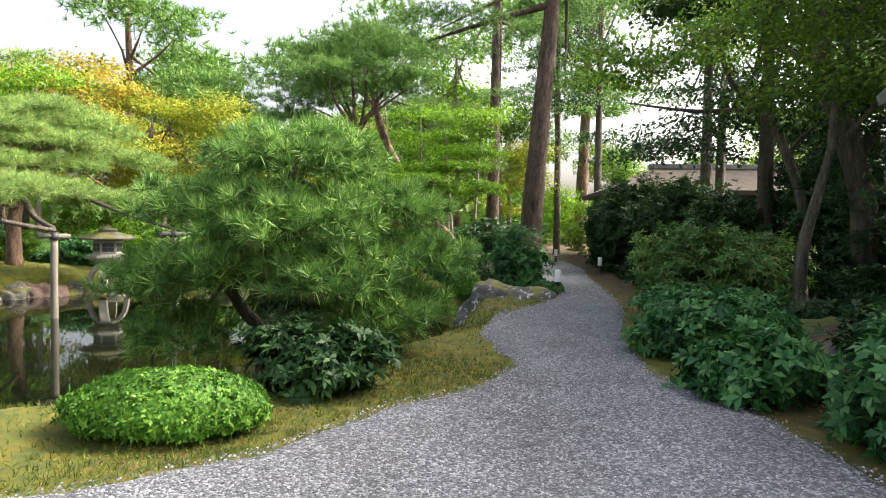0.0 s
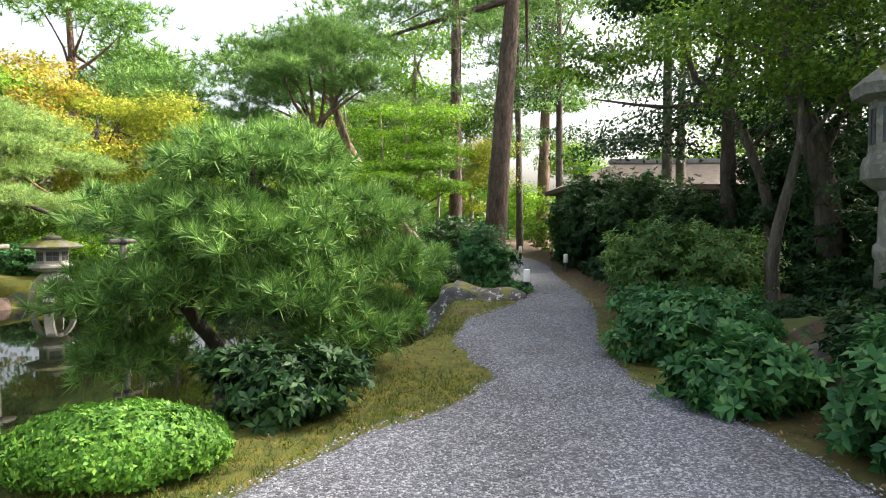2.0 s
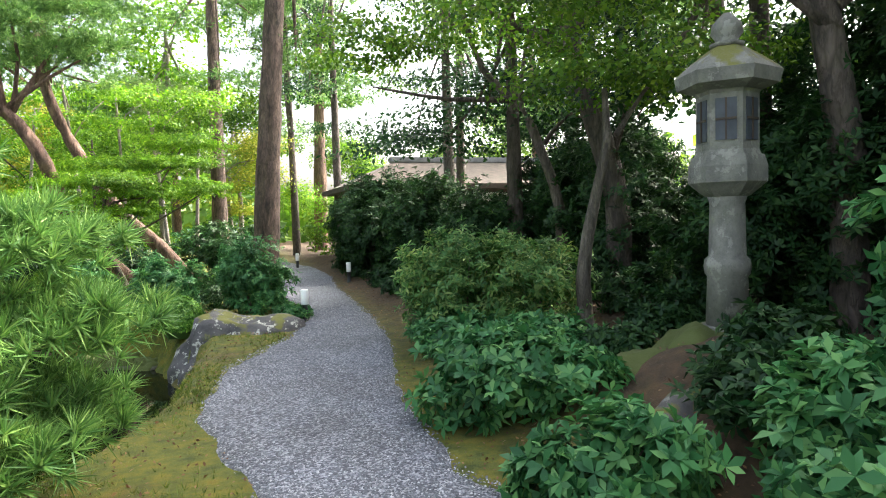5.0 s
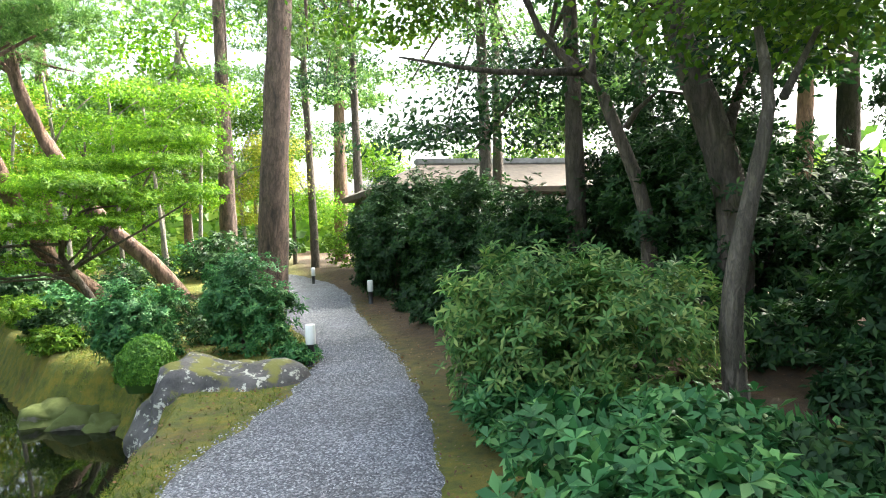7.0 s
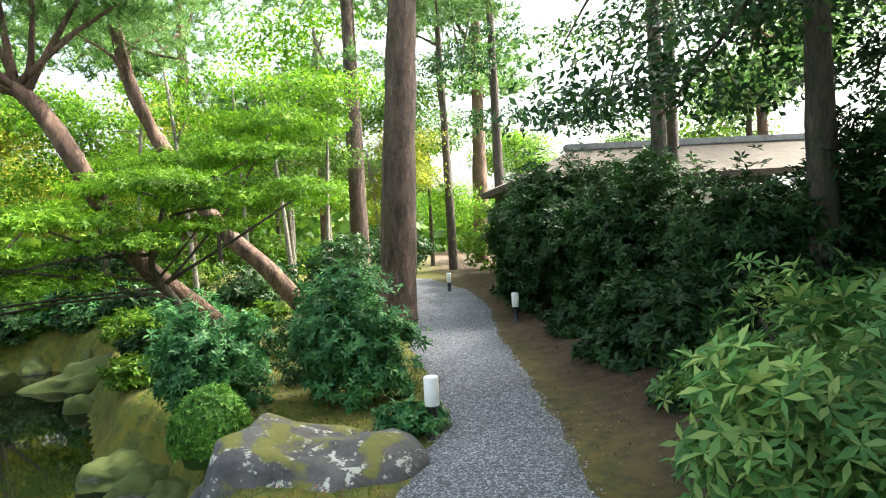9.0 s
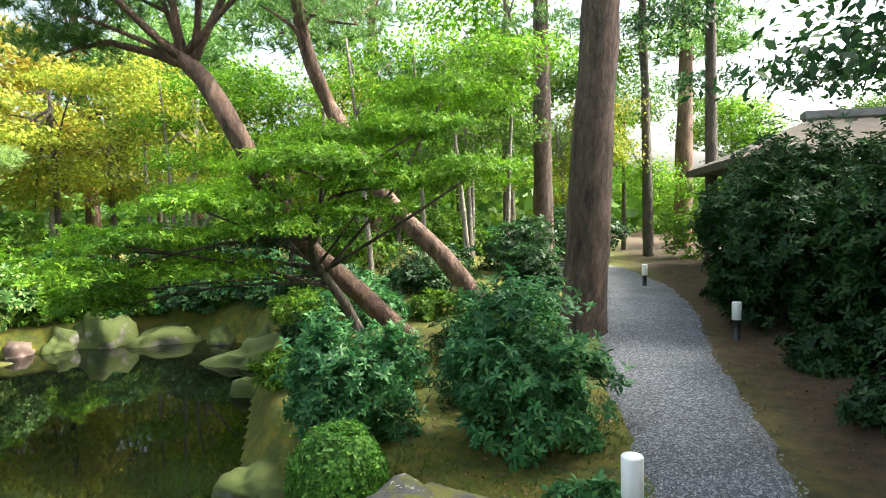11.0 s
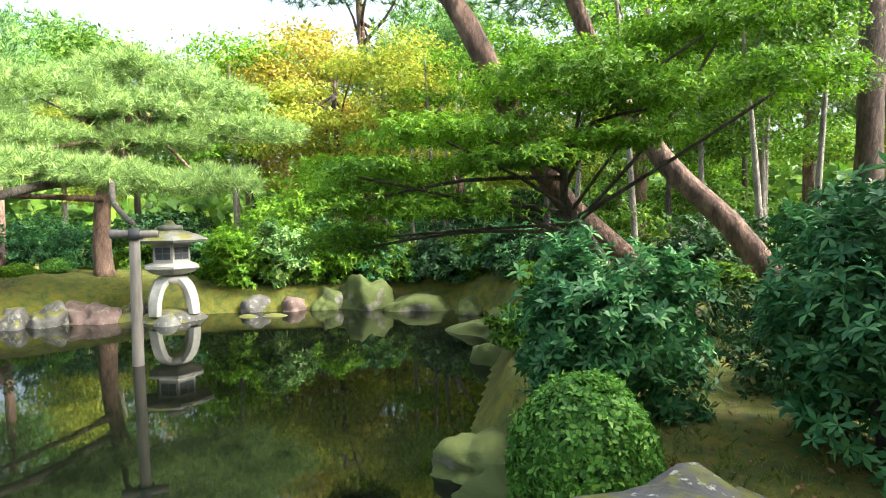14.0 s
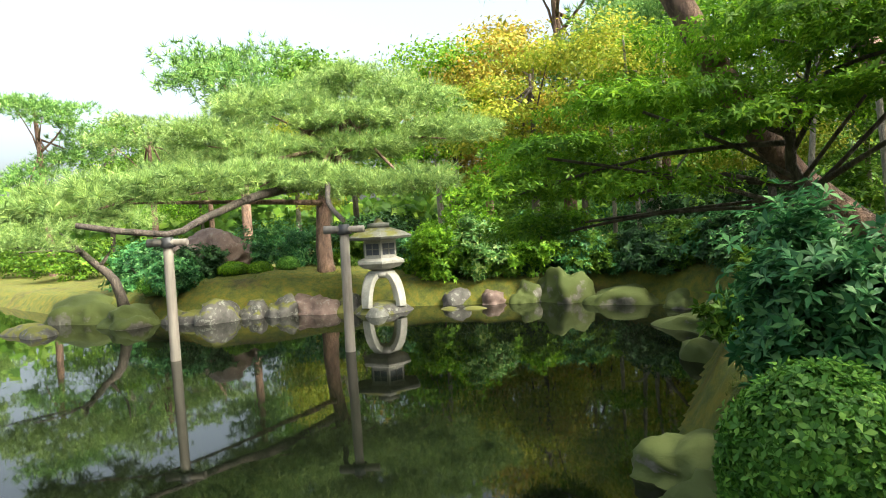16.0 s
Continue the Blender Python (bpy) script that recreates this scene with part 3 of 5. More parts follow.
pad_tree("pine_tree", -1.75, 5.35, -0.4, [(-1.75, 5.35, -0.4), (-1.8, 5.3, 0.2), (-2.0, 5.15, 0.55), (-1.7, 5.2, 0.95), (-1.5, 5.3, 1.5), (-1.45, 5.3, 1.8)], 0.075, 0.03,
         [(-1.4, 5.3, 1.75, 0.9, 0.8, 0.38), (-0.75, 5.5, 1.3, 0.8, 0.7, 0.33), (-2.2, 5.2, 1.3, 0.75, 0.75, 0.33), (-1.35, 4.75, 1.15, 0.85, 0.6, 0.36), (-0.35, 5.4, 0.85, 0.65, 0.55, 0.3), (-0.4, 5.5, 0.4, 0.5, 0.45, 0.25), (-2.55, 5.15, 0.6, 0.6, 0.7, 0.36), (-1.0, 4.75, 0.7, 0.7, 0.55, 0.36), (-1.9, 4.75, 0.75, 0.7, 0.55, 0.33), (-2.35, 4.9, 0.15, 0.45, 0.5, 0.3), (-0.6, 5.0, 0.35, 0.5, 0.5, 0.28)],
         M_NEEDLE, M_BARK, 3, "shaped green pine leaning over the pond edge", "needle", 4600, (0.15, 0.012), clumps=800, clump=0.05, count=20, limb_r=0.03)
shrub("evergreen_shrub", -0.83, 4.05, 0.58, 0.4, 0.5, M_DARKLEAF, 4, "dark glossy evergreen shrub under the pine", n=620, leaf=(0.085, 0.032))
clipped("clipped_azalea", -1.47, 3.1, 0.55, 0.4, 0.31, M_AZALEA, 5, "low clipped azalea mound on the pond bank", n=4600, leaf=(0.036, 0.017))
rock("stepping_stone", -3.2, 4.2, -0.74, 0.36, 0.3, 0.5, 3, M_ROCK, "flat grey stone at the pond edge", 20, "stones at the near shore", 0.12)
rock("stepping_stone", -3.1, 3.75, -0.74, 0.36, 0.26, 0.42, 4, M_ROCK, "flat grey stone at the pond edge", -10, "stones at the near shore", 0.12)
for i, (x, y, s) in enumerate(((-0.32, 7.0, 0.2), (-0.2, 7.6, 0.16), (-0.52, 6.5, 0.18), (-0.62, 11.45, 0.22), (-0.95, 11.7, 0.28), (-1.3, 12.0, 0.3))):
    rock("edging_stone", x, y, -0.66, s * 1.1, s, s * 0.95, 20 + i, M_ROCK_MOSSY, "small moss-covered stone edging the pond", i * 40, "stones edging the bank")
rock("slab_rock", 0.68, 10.35, -0.4, 0.9, 0.62, 0.86, 31, M_SLAB, "long dark slab rock with white lichen patches", -6, "", 0.3)
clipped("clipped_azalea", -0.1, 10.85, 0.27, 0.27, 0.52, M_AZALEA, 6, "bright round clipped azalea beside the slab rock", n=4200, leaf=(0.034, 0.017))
shrub("evergreen_shrub", -0.34, 11.65, 0.52, 0.46, 1.08, M_SHRUB, 7, "dark green evergreen shrub above the water", n=1900, leaf=(0.066, 0.022))
shrub("evergreen_shrub", 0.9, 11.75, 0.58, 0.55, 1.3, M_SHRUB, 8, "upright glossy evergreen shrub beside the path light", n=2200, leaf=(0.066, 0.022))
shrub("low_shrub", 1.42, 10.72, 0.3, 0.22, 0.24, M_SHRUB, 9, "small dark shrub round the foot of a path light", n=200, leaf=(0.07, 0.024))
shrub("low_shrub", 0.45, 12.7, 0.45, 0.4, 0.45, M_DARKLEAF, 10, "low dark shrub on the bank", n=350, leaf=(0.06, 0.02))
shrub("low_shrub", 0.1, 14.2, 0.6, 0.5, 0.6, M_DARKLEAF, 11, "low dark shrub between the leaning pines", n=450, leaf=(0.06, 0.02))


# ---- path lights ----
def path_light(x, y, first=None):
    if first is not None:
        return copy_thing(first, pose(x, y, hz(x, y) - 0.01, 1.5, -1, 30))
    ob = thing("path_light", (x, y, hz(x, y) - 0.01), "short round path light with white top on black post", "lamp", "lights along the path")
    part("post", lathe([(0.055, 0), (0.055, 0.02), (0.042, 0.024), (0.042, 0.235), (0.05, 0.24), (0.05, 0.25)]), M_BLACK, ob, "black metal post")
    part("diffuser", lathe([(0.053, 0.25), (0.055, 0.255), (0.055, 0.455), (0.05, 0.462), (0.012, 0.465)]), M_WHITE, ob, "white diffuser")
    return ob


light_a = path_light(1.56, 10.62)
path_light(3.1, 15.5, light_a)
path_light(2.45, 20.2, light_a)


# ---- tall stone lantern ----
def stone_lantern():
    base_z = hz(4.15, 5.36) + 0.02
    ob = thing("stone_lantern", (4.15, 5.36, base_z), "tall weathered granite pedestal lantern on a mossy mound", "lantern")
    ob.scale = (1.04, 1.04, 1.32)
    q = max(0.08, (0.52 - base_z) / 1.32)
    part("base", lathe([(0.3, -0.15), (0.3, q * 0.6 - 0.02), (0.22, q), (0.2, q + 0.02)], 6, 0.3), M_STONE, ob)
    part("shaft", lathe([(0.15, q), (0.138, q + 0.3), (0.155, q + 0.32), (0.162, q + 0.36), (0.155, q + 0.4), (0.128, q + 0.42), (0.12, q + 0.72), (0.135, q + 0.76)], 28), M_STONE, ob)
    part("platform", lathe([(0.145, q + 0.76), (0.18, q + 0.78), (0.265, q + 0.84), (0.265, q + 0.93), (0.24, q + 0.99)], 6, 0.25), M_STONE, ob)
    fire = part("fire_box", lathe([(0.225, q + 0.99), (0.21, q + 1.02), (0.21, q + 1.33), (0.225, q + 1.35)], 6, 0.25), M_STONE, ob)
    for k in range(6):
        a = 0.25 + math.pi / 6 + k * math.pi / 3
        win = box(-0.068, -0.012, q + 1.07, 0.068, 0.004, q + 1.3)
        bars = box(-0.006, 0.004, q + 1.07, 0.006, 0.012, q + 1.3)
        rail = box(-0.068, 0.004, q + 1.18, 0.068, 0.012, q + 1.192)
        m = Matrix.Rotation(a - math.pi / 2, 4, "Z") @ Matrix.Translation((0, 0.21 * math.cos(math.pi / 6) + 0.004, 0))
        for nm, bm, mt in (("window", win, M_DARKHOLE), ("mullion", bars, M_TIMBER), ("crossbar", rail, M_TIMBER)):
            bm.transform(m)
            part(nm, bm, mt, fire)
    part("roof", lathe([(0.24, q + 1.35), (0.34, q + 1.38), (0.36, q + 1.45), (0.32, q + 1.48), (0.24, q + 1.53), (0.15, q + 1.58), (0.11, q + 1.6)], 6, 0.25), M_STONE, ob)
    part("finial", lathe([(0.11, q + 1.6), (0.12, q + 1.62), (0.07, q + 1.635), (0.11, q + 1.68), (0.1, q + 1.73), (0.03, q + 1.79)], 20), M_STONE, ob)


stone_lantern()
rock("mound_rock", 3.7, 5.3, 0.1, 0.6, 0.45, 0.5, 41, M_ROCK_MOSSY, "mossy rock at the lantern's mound", 30)
rock("mound_rock", 3.3, 4.5, 0.0, 0.5, 0.4, 0.45, 42, M_ROCK, "dark shaded rock beneath the lantern", 10)
rock("basin_stone", 3.9, 6.1, 0.1, 0.45, 0.4, 0.3, 43, M_ROCK, "low grey garden stone under the shrubs", 10)

# ---- shrubs along the shaded side of the path ----
for x, y, rx, ry, h, sd, nn, lab in ((2.3, 4.2, 0.5, 0.42, 0.52, 12, 480, "glossy shrub with broad leaves beside the gravel"), (2.85, 3.05, 0.5, 0.5, 0.7, 13, 560, "broad-leaved shrub at the path edge"), (3.15, 3.6, 0.42, 0.42, 0.8, 14, 420, "leafy shrub in front of the lantern"), (2.55, 5.6, 0.75, 0.6, 0.6, 15, 700, "spreading shrub over the gravel edge"), (3.1, 6.45, 0.95, 0.6, 0.5, 16, 850, "low spreading shrub with oval leaves"), (4.35, 3.7, 0.6, 0.6, 1.9, 17, 800, "tall broad-leaved shrub beside the lantern"), (3.2, 1.7, 0.6, 0.7, 0.6, 18, 500, "dark low shrub at the path edge"), (4.3, 2.2, 0.8, 0.9, 1.3, 19, 800, "dark leafy shrub in deep shade"), (5.5, 4.4, 0.7, 0.6, 1.0, 37, 600, "dark leafy shrub behind the lantern")):
    shrub("broadleaf_shrub", x, y, rx, ry, h, M_SHRUB, sd, lab, n=nn, leaf=(0.1, 0.042), group="shrubs along the path")
for x, y, rx, ry, h, sd, nn in ((2.95, 7.95, 0.72, 0.6, 1.35, 21, 1500), (3.6, 7.7, 0.75, 0.7, 1.15, 22, 1300), (3.55, 9.0, 0.9, 0.8, 1.3, 23, 1100)):
    shrub("pieris_shrub", x, y, rx, ry, h, M_PIERIS, sd, "tall pieris shrub with pale flower tassels", n=nn, leaf=(0.085, 0.024), group="pieris by the path", lobes=7)
shrub("broadleaf_shrub", 2.62, 7.6, 0.36, 0.34, 0.5, M_SHRUB, 24, "fresh green narrow-leaved shrub at the gravel edge", n=330, leaf=(0.11, 0.026))
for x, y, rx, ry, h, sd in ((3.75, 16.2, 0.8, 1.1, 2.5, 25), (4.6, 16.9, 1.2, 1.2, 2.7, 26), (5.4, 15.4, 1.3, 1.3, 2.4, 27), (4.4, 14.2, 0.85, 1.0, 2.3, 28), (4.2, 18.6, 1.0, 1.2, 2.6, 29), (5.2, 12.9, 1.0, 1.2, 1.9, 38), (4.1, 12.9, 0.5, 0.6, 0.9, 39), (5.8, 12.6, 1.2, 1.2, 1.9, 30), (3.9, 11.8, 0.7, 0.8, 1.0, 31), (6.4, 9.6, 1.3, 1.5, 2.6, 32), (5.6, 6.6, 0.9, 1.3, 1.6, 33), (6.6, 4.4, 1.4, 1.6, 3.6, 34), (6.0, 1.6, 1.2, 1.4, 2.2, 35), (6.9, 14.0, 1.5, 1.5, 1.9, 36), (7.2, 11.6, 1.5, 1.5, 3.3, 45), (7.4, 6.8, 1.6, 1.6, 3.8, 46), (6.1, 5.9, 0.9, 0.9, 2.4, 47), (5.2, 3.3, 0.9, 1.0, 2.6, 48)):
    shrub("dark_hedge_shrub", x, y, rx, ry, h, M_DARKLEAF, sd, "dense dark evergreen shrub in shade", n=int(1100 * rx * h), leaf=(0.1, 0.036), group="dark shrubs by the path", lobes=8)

# ---- trees on the shaded side ----
tree("slender_tree", 4.05, 7.15, [(0, 0, 0), (-0.04, 0.02, 0.5), (0.02, 0, 1.0), (0.12, -0.04, 1.5), (0.2, -0.08, 1.95), (0.3, 0.1, 2.5)], 0.085, 0.03, [[(0.3, -0.1, 2.0), (0.8, 0.1, 2.5), (1.2, 0.4, 2.7)]],
     [(0.4, 0.3, 2.55, 1.1, 1.0, 0.5), (-0.6, 0.8, 3.3, 1.3, 1.3, 0.5), (1.1, -0.3, 2.7, 1.1, 1.1, 0.6), (0.2, 0.1, 3.5, 1.4, 1.3, 0.5)], M_GREENLEAF, M_BARK_GREY, 51, "slender pale-barked tree rising from shrubs", "leaf", 9000, (0.075, 0.045), clumps=120, limb_r=0.022)
tree("leaning_tree", 5.75, 9.05, [(0, 0, 0), (0, 0, 1.2), (-0.2, 0.15, 2.2), (-0.45, 0.35, 3.3), (-0.6, 0.5, 5.0)], 0.2, 0.1, [[(-0.1, 0, 1.8), (0.6, 0.3, 2.8), (1.4, 0.2, 3.4)], [(-0.45, 0.3, 3.2), (-1.3, 0.5, 3.7), (-2.2, 0.4, 3.9)], [(-0.5, 0.4, 3.6), (0.4, 0.2, 4.4), (1.0, -0.5, 4.9)]],
     [(-0.6, 0.5, 5.4, 2.2, 2.2, 0.9), (-2.3, 0.4, 4.3, 1.2, 1.2, 0.5), (1.2, 0, 4.4, 1.6, 1.6, 0.9), (0.5, -1.5, 5.0, 1.6, 1.4, 0.8)], M_DARKLEAF, M_BARK, 52, "thick dark-barked leaning tree above the shrubs", "leaf", 15000, (0.1, 0.055), clumps=170, limb_r=0.07)
tree("branching_tree", 5.3, 10.2, [(0.1, -0.2, 0), (0.08, -0.2, 1.2), (-0.2, 0, 2.3), (-0.4, 0.1, 2.8), (-0.9, 0.4, 3.4), (-1.2, 0.6, 4.6)], 0.1, 0.04, [[(-0.1, -0.1, 2.2), (0.2, -0.3, 2.6), (0.9, -0.3, 2.5)], [(-0.5, 0.1, 2.9), (-1.5, 0.3, 2.9), (-2.6, 0.6, 3.1)], [(-0.4, 0.1, 2.8), (-0.2, 0.3, 3.7), (0.3, 0.4, 4.6)]],
     [(-1.2, 0.6, 5.0, 1.8, 1.7, 0.7), (-2.6, 0.7, 3.7, 1.2, 1.2, 0.4), (0.6, 0.3, 4.9, 1.5, 1.5, 0.7)], M_GREENLEAF, M_BARK, 53, "dark tree with long curving branches", "leaf", 12000, (0.08, 0.05), clumps=150)
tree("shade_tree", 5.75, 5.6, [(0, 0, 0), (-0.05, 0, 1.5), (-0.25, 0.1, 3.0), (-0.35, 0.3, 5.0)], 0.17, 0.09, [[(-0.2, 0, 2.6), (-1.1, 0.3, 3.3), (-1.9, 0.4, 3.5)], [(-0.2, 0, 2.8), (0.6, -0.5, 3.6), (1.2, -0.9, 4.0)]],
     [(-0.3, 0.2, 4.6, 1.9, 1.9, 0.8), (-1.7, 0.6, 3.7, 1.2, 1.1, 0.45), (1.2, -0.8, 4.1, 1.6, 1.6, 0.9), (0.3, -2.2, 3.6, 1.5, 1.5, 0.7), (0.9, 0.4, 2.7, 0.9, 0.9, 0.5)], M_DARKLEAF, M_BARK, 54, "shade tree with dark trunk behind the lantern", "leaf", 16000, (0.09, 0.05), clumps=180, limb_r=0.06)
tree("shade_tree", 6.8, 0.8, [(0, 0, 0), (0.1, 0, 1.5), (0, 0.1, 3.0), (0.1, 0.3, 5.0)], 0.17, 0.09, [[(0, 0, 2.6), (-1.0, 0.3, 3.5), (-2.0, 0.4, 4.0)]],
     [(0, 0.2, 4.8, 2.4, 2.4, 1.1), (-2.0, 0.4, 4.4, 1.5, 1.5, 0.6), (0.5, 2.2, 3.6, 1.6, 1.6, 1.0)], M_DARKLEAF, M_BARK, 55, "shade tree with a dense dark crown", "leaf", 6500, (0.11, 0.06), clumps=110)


def big_tree(name, x, y, top, r0, r1, pads, mat, bark, seed, label, style, n, leaf, lean=(0, 0), **kw):
    tr = [(0, 0, 0), (lean[0] * 0.3, lean[1] * 0.3, top * 0.35), (lean[0] * 0.65, lean[1] * 0.65, top * 0.7), (lean[0], lean[1], top)]
    rng = np.random.default_rng(seed + 7)
    return tree(name, x, y, tr, r0, r1, auto_limbs(tr, pads, rng, 0.6), pads, mat, bark, seed, label, style, n, leaf, **kw)


# ---- tall pines beside the path ----
big_tree("tall_pine", 1.28, 15.65, 9.5, 0.3, 0.14, [(-2.3, -0.6, 6.2, 1.5, 1.1, 0.45), (0.9, 0.4, 5.0, 1.1, 0.9, 0.35), (-0.6, 0, 7.6, 2.0, 1.5, 0.6), (1.8, 0.6, 7.0, 1.6, 1.4, 0.5), (0.2, 0, 9.4, 2.2, 2.0, 0.7), (-3.4, -0.6, 5.6, 1.1, 0.9, 0.35)], M_NEEDLE, M_BARK_PINE, 61, "tall straight pine with plated reddish bark", "needle", 4000, (0.17, 0.013), (0.75, 0), group="tall pines", clumps=150, count=14, limb_r=0.085)
big_tree("tall_pine", 0.33, 22.6, 11, 0.26, 0.12, [(-1.2, 0, 7.5, 1.6, 1.4, 0.5), (1.2, 0.5, 8.4, 1.6, 1.4, 0.5), (0, 0, 10.6, 2.4, 2.2, 0.8), (0.2, -0.5, 5.8, 1.2, 1, 0.4)], M_NEEDLE, M_BARK_PINE, 62, "tall slim pine behind the path", "needle", 1300, (0.2, 0.018), (0.05, 0), group="tall pines", clumps=120, count=12, limb_r=0.06)
for x, y, top, sd in ((7.4, 5.4, 6.5, 401), (6.9, 7.6, 6.0, 403), (6.3, 3.0, 5.5, 405), (8.2, 9.8, 7.0, 407), (7.6, 13.4, 7.0, 409), (5.6, 12.0, 6.0, 411), (4.3, 23.6, 11, 63), (6.1, 16.9, 9.5, 64), (6.9, 18.2, 8.0, 65), (8.3, 12.5, 9, 66), (8.8, 7.0, 9, 67), (3.2, 27.5, 12, 68)):
    rg = np.random.default_rng(sd)
    pads = [(rg.uniform(-1.6, 1.6), rg.uniform(-1.3, 1.3), top * k, rg.uniform(1.0, 1.9), rg.uniform(1.0, 1.7), rg.uniform(0.35, 0.6)) for k in (0.42, 0.52, 0.6, 0.7, 0.8, 0.9, 1.0)]
    big_tree("garden_tree", x, y, top, 0.17, 0.07, pads, M_DARKLEAF if sd % 2 else M_NEEDLE, M_BARK, sd, "tall dark tree against the bright sky", "leaf", 6500, (0.12, 0.06), (rg.uniform(-0.3, 0.3), 0), group="trees behind the path", clumps=130, limb_r=0.05)

# ---- two leaning red pines and the spreading maple ----
pad_tree("leaning_pine", -0.85, 15.2, 0.0, [(-0.85, 15.2, 0), (-1.5, 14.98, 0.6), (-2.0, 14.7, 1.15), (-2.15, 14.0, 1.85), (-2.25, 13.5, 2.5), (-2.55, 13.4, 3.1), (-2.85, 13.3, 3.4)], 0.15, 0.09,
         [(-3.6, 12.9, 3.8, 0.8, 0.7, 0.3), (-2.0, 13.6, 4.2, 0.75, 0.7, 0.3), (-2.8, 13.2, 4.6, 1.0, 0.9, 0.35), (-4.2, 13.2, 3.5, 0.7, 0.6, 0.25), (-3.8, 13.7, 4.3, 0.9, 0.9, 0.3), (-1.4, 13.4, 4.4, 0.7, 0.6, 0.28), (-3.1, 12.4, 4.3, 0.7, 0.7, 0.28), (-2.6, 13.2, 5.2, 1.0, 0.9, 0.35), (-1.7, 13.6, 5.0, 0.8, 0.8, 0.3), (-3.4, 13.5, 5.0, 0.9, 0.9, 0.3)], M_NEEDLE, M_BARK_RED, 71, "leaning red pine stretching out over the pond", "needle", 3200, (0.15, 0.01), clumps=260, count=18, limb_r=0.05, start=0.86)
pad_tree("leaning_pine", -0.18, 17.4, 0.0, [(-0.18, 17.4, 0), (-0.96, 17.26, 0.91), (-1.73, 17.05, 1.76), (-2.51, 16.75, 3.21), (-2.87, 16.6, 4.25), (-3.0, 16.5, 5.4)], 0.17, 0.09,
         [(-3.4, 16.2, 4.9, 1.1, 1.0, 0.35), (-2.3, 16.9, 5.2, 1.1, 1.0, 0.35), (-3.1, 16.5, 5.9, 1.3, 1.2, 0.4), (-1.9, 16.4, 4.5, 0.8, 0.8, 0.28)], M_NEEDLE, M_BARK_RED, 72, "slanting red pine with bare lower trunk", "needle", 1200, (0.15, 0.011), clumps=130, count=14, limb_r=0.05, start=0.75)
pad_tree("maple_tree", -1.1, 14.4, -0.05, [(-1.1, 14.4, -0.05), (-1.35, 14.1, 0.6), (-1.6, 13.8, 1.2), (-1.5, 13.7, 1.7)], 0.07, 0.03,
         [(-2.93, 12.5, 1.45, 0.75, 0.6, 0.16), (-2.3, 12.95, 1.75, 0.85, 0.7, 0.18), (-1.5, 13.4, 2.15, 0.95, 0.75, 0.2), (-0.8, 13.7, 1.95, 0.75, 0.6, 0.18), (-0.4, 13.85, 2.5, 0.7, 0.6, 0.18), (-1.0, 13.6, 1.65, 0.7, 0.55, 0.14), (-1.8, 13.2, 1.5, 0.8, 0.6, 0.16), (-3.25, 12.3, 1.15, 0.6, 0.5, 0.16), (-3.5, 13.3, 1.35, 0.8, 0.7, 0.18), (-2.7, 14.2, 1.9, 1.0, 0.8, 0.2), (-4.0, 13.5, 0.85, 0.5, 0.5, 0.16), (-3.6, 12.9, 0.75, 0.5, 0.5, 0.16), (-2.6, 13.1, 1.1, 0.8, 0.7, 0.18), (0.1, 13.9, 2.0, 0.6, 0.6, 0.2), (-1.5, 14.6, 2.5, 1.1, 0.9, 0.22), (-0.2, 14.3, 2.9, 0.9, 0.8, 0.2)], M_MAPLE, M_BARK, 73, "spreading green maple in flat leafy layers over the pond", "rosette", 12000, (0.06, 0.02), clumps=330, clump=0.14, limb_r=0.022, start=0.4)
tree("pale_sapling", -7.19, 19.45, [(0, 0, 0), (0.05, 0, 0.7), (-0.05, 0.05, 1.4), (0.1, 0, 2.4)], 0.07, 0.03, [[(0, 0, 0.9), (0.5, 0.1, 1.5), (0.9, 0.1, 1.9)], [(0, 0, 0.8), (-0.4, 0, 1.3), (-0.8, 0.1, 1.4)]], [(0, 0, 2.6, 1.2, 1.1, 0.45), (0.9, 0, 2.0, 0.8, 0.8, 0.3), (-0.8, 0.1, 1.8, 0.8, 0.8, 0.3)], M_MAPLE, M_BARK_PALE, 74, "young pale-barked maple on the far bank", "leaf", 3000, (0.08, 0.045))

# ---- island: snow-viewing lantern, props and stones ----
def arch_leg(a):
    """A curved square leg of the lantern."""
    bm = bmesh.new()
    rings = []
    for i in range(9):
        u = i / 8
        r = 0.1 + 0.24 * math.sin(u * math.pi / 2) ** 0.8
        z = 0.46 - 0.46 * (1 - math.cos(u * math.pi / 2)) ** 0.9
        w, h = 0.09 - 0.02 * u, 0.085
        tx, tz = math.cos(u * math.pi / 2), -math.sin(u * math.pi / 2)
        ring = []
        for sw, sn in ((-1, -1), (1, -1), (1, 1), (-1, 1)):
            rr, zz, yy = r - tz * sn * h * 0.5, z + tx * sn * h * 0.5, sw * w
            ring.append(bm.verts.new((rr * math.cos(a) - yy * math.sin(a), rr * math.sin(a) + yy * math.cos(a), zz)))
        rings.append(ring)
    for p, q in zip(rings, rings[1:]):
        for j in range(4):
            bm.faces.new((p[j], p[(j + 1) % 4], q[(j + 1) % 4], q[j]))
    bm.faces.new(rings[0][::-1])
    bm.faces.new(rings[-1])
    bmesh.ops.recalc_face_normals(bm, faces=bm.faces[:])
    bmesh.ops.bevel(bm, geom=bm.edges[:], offset=0.008, segments=1, affect="EDGES")
    return bm


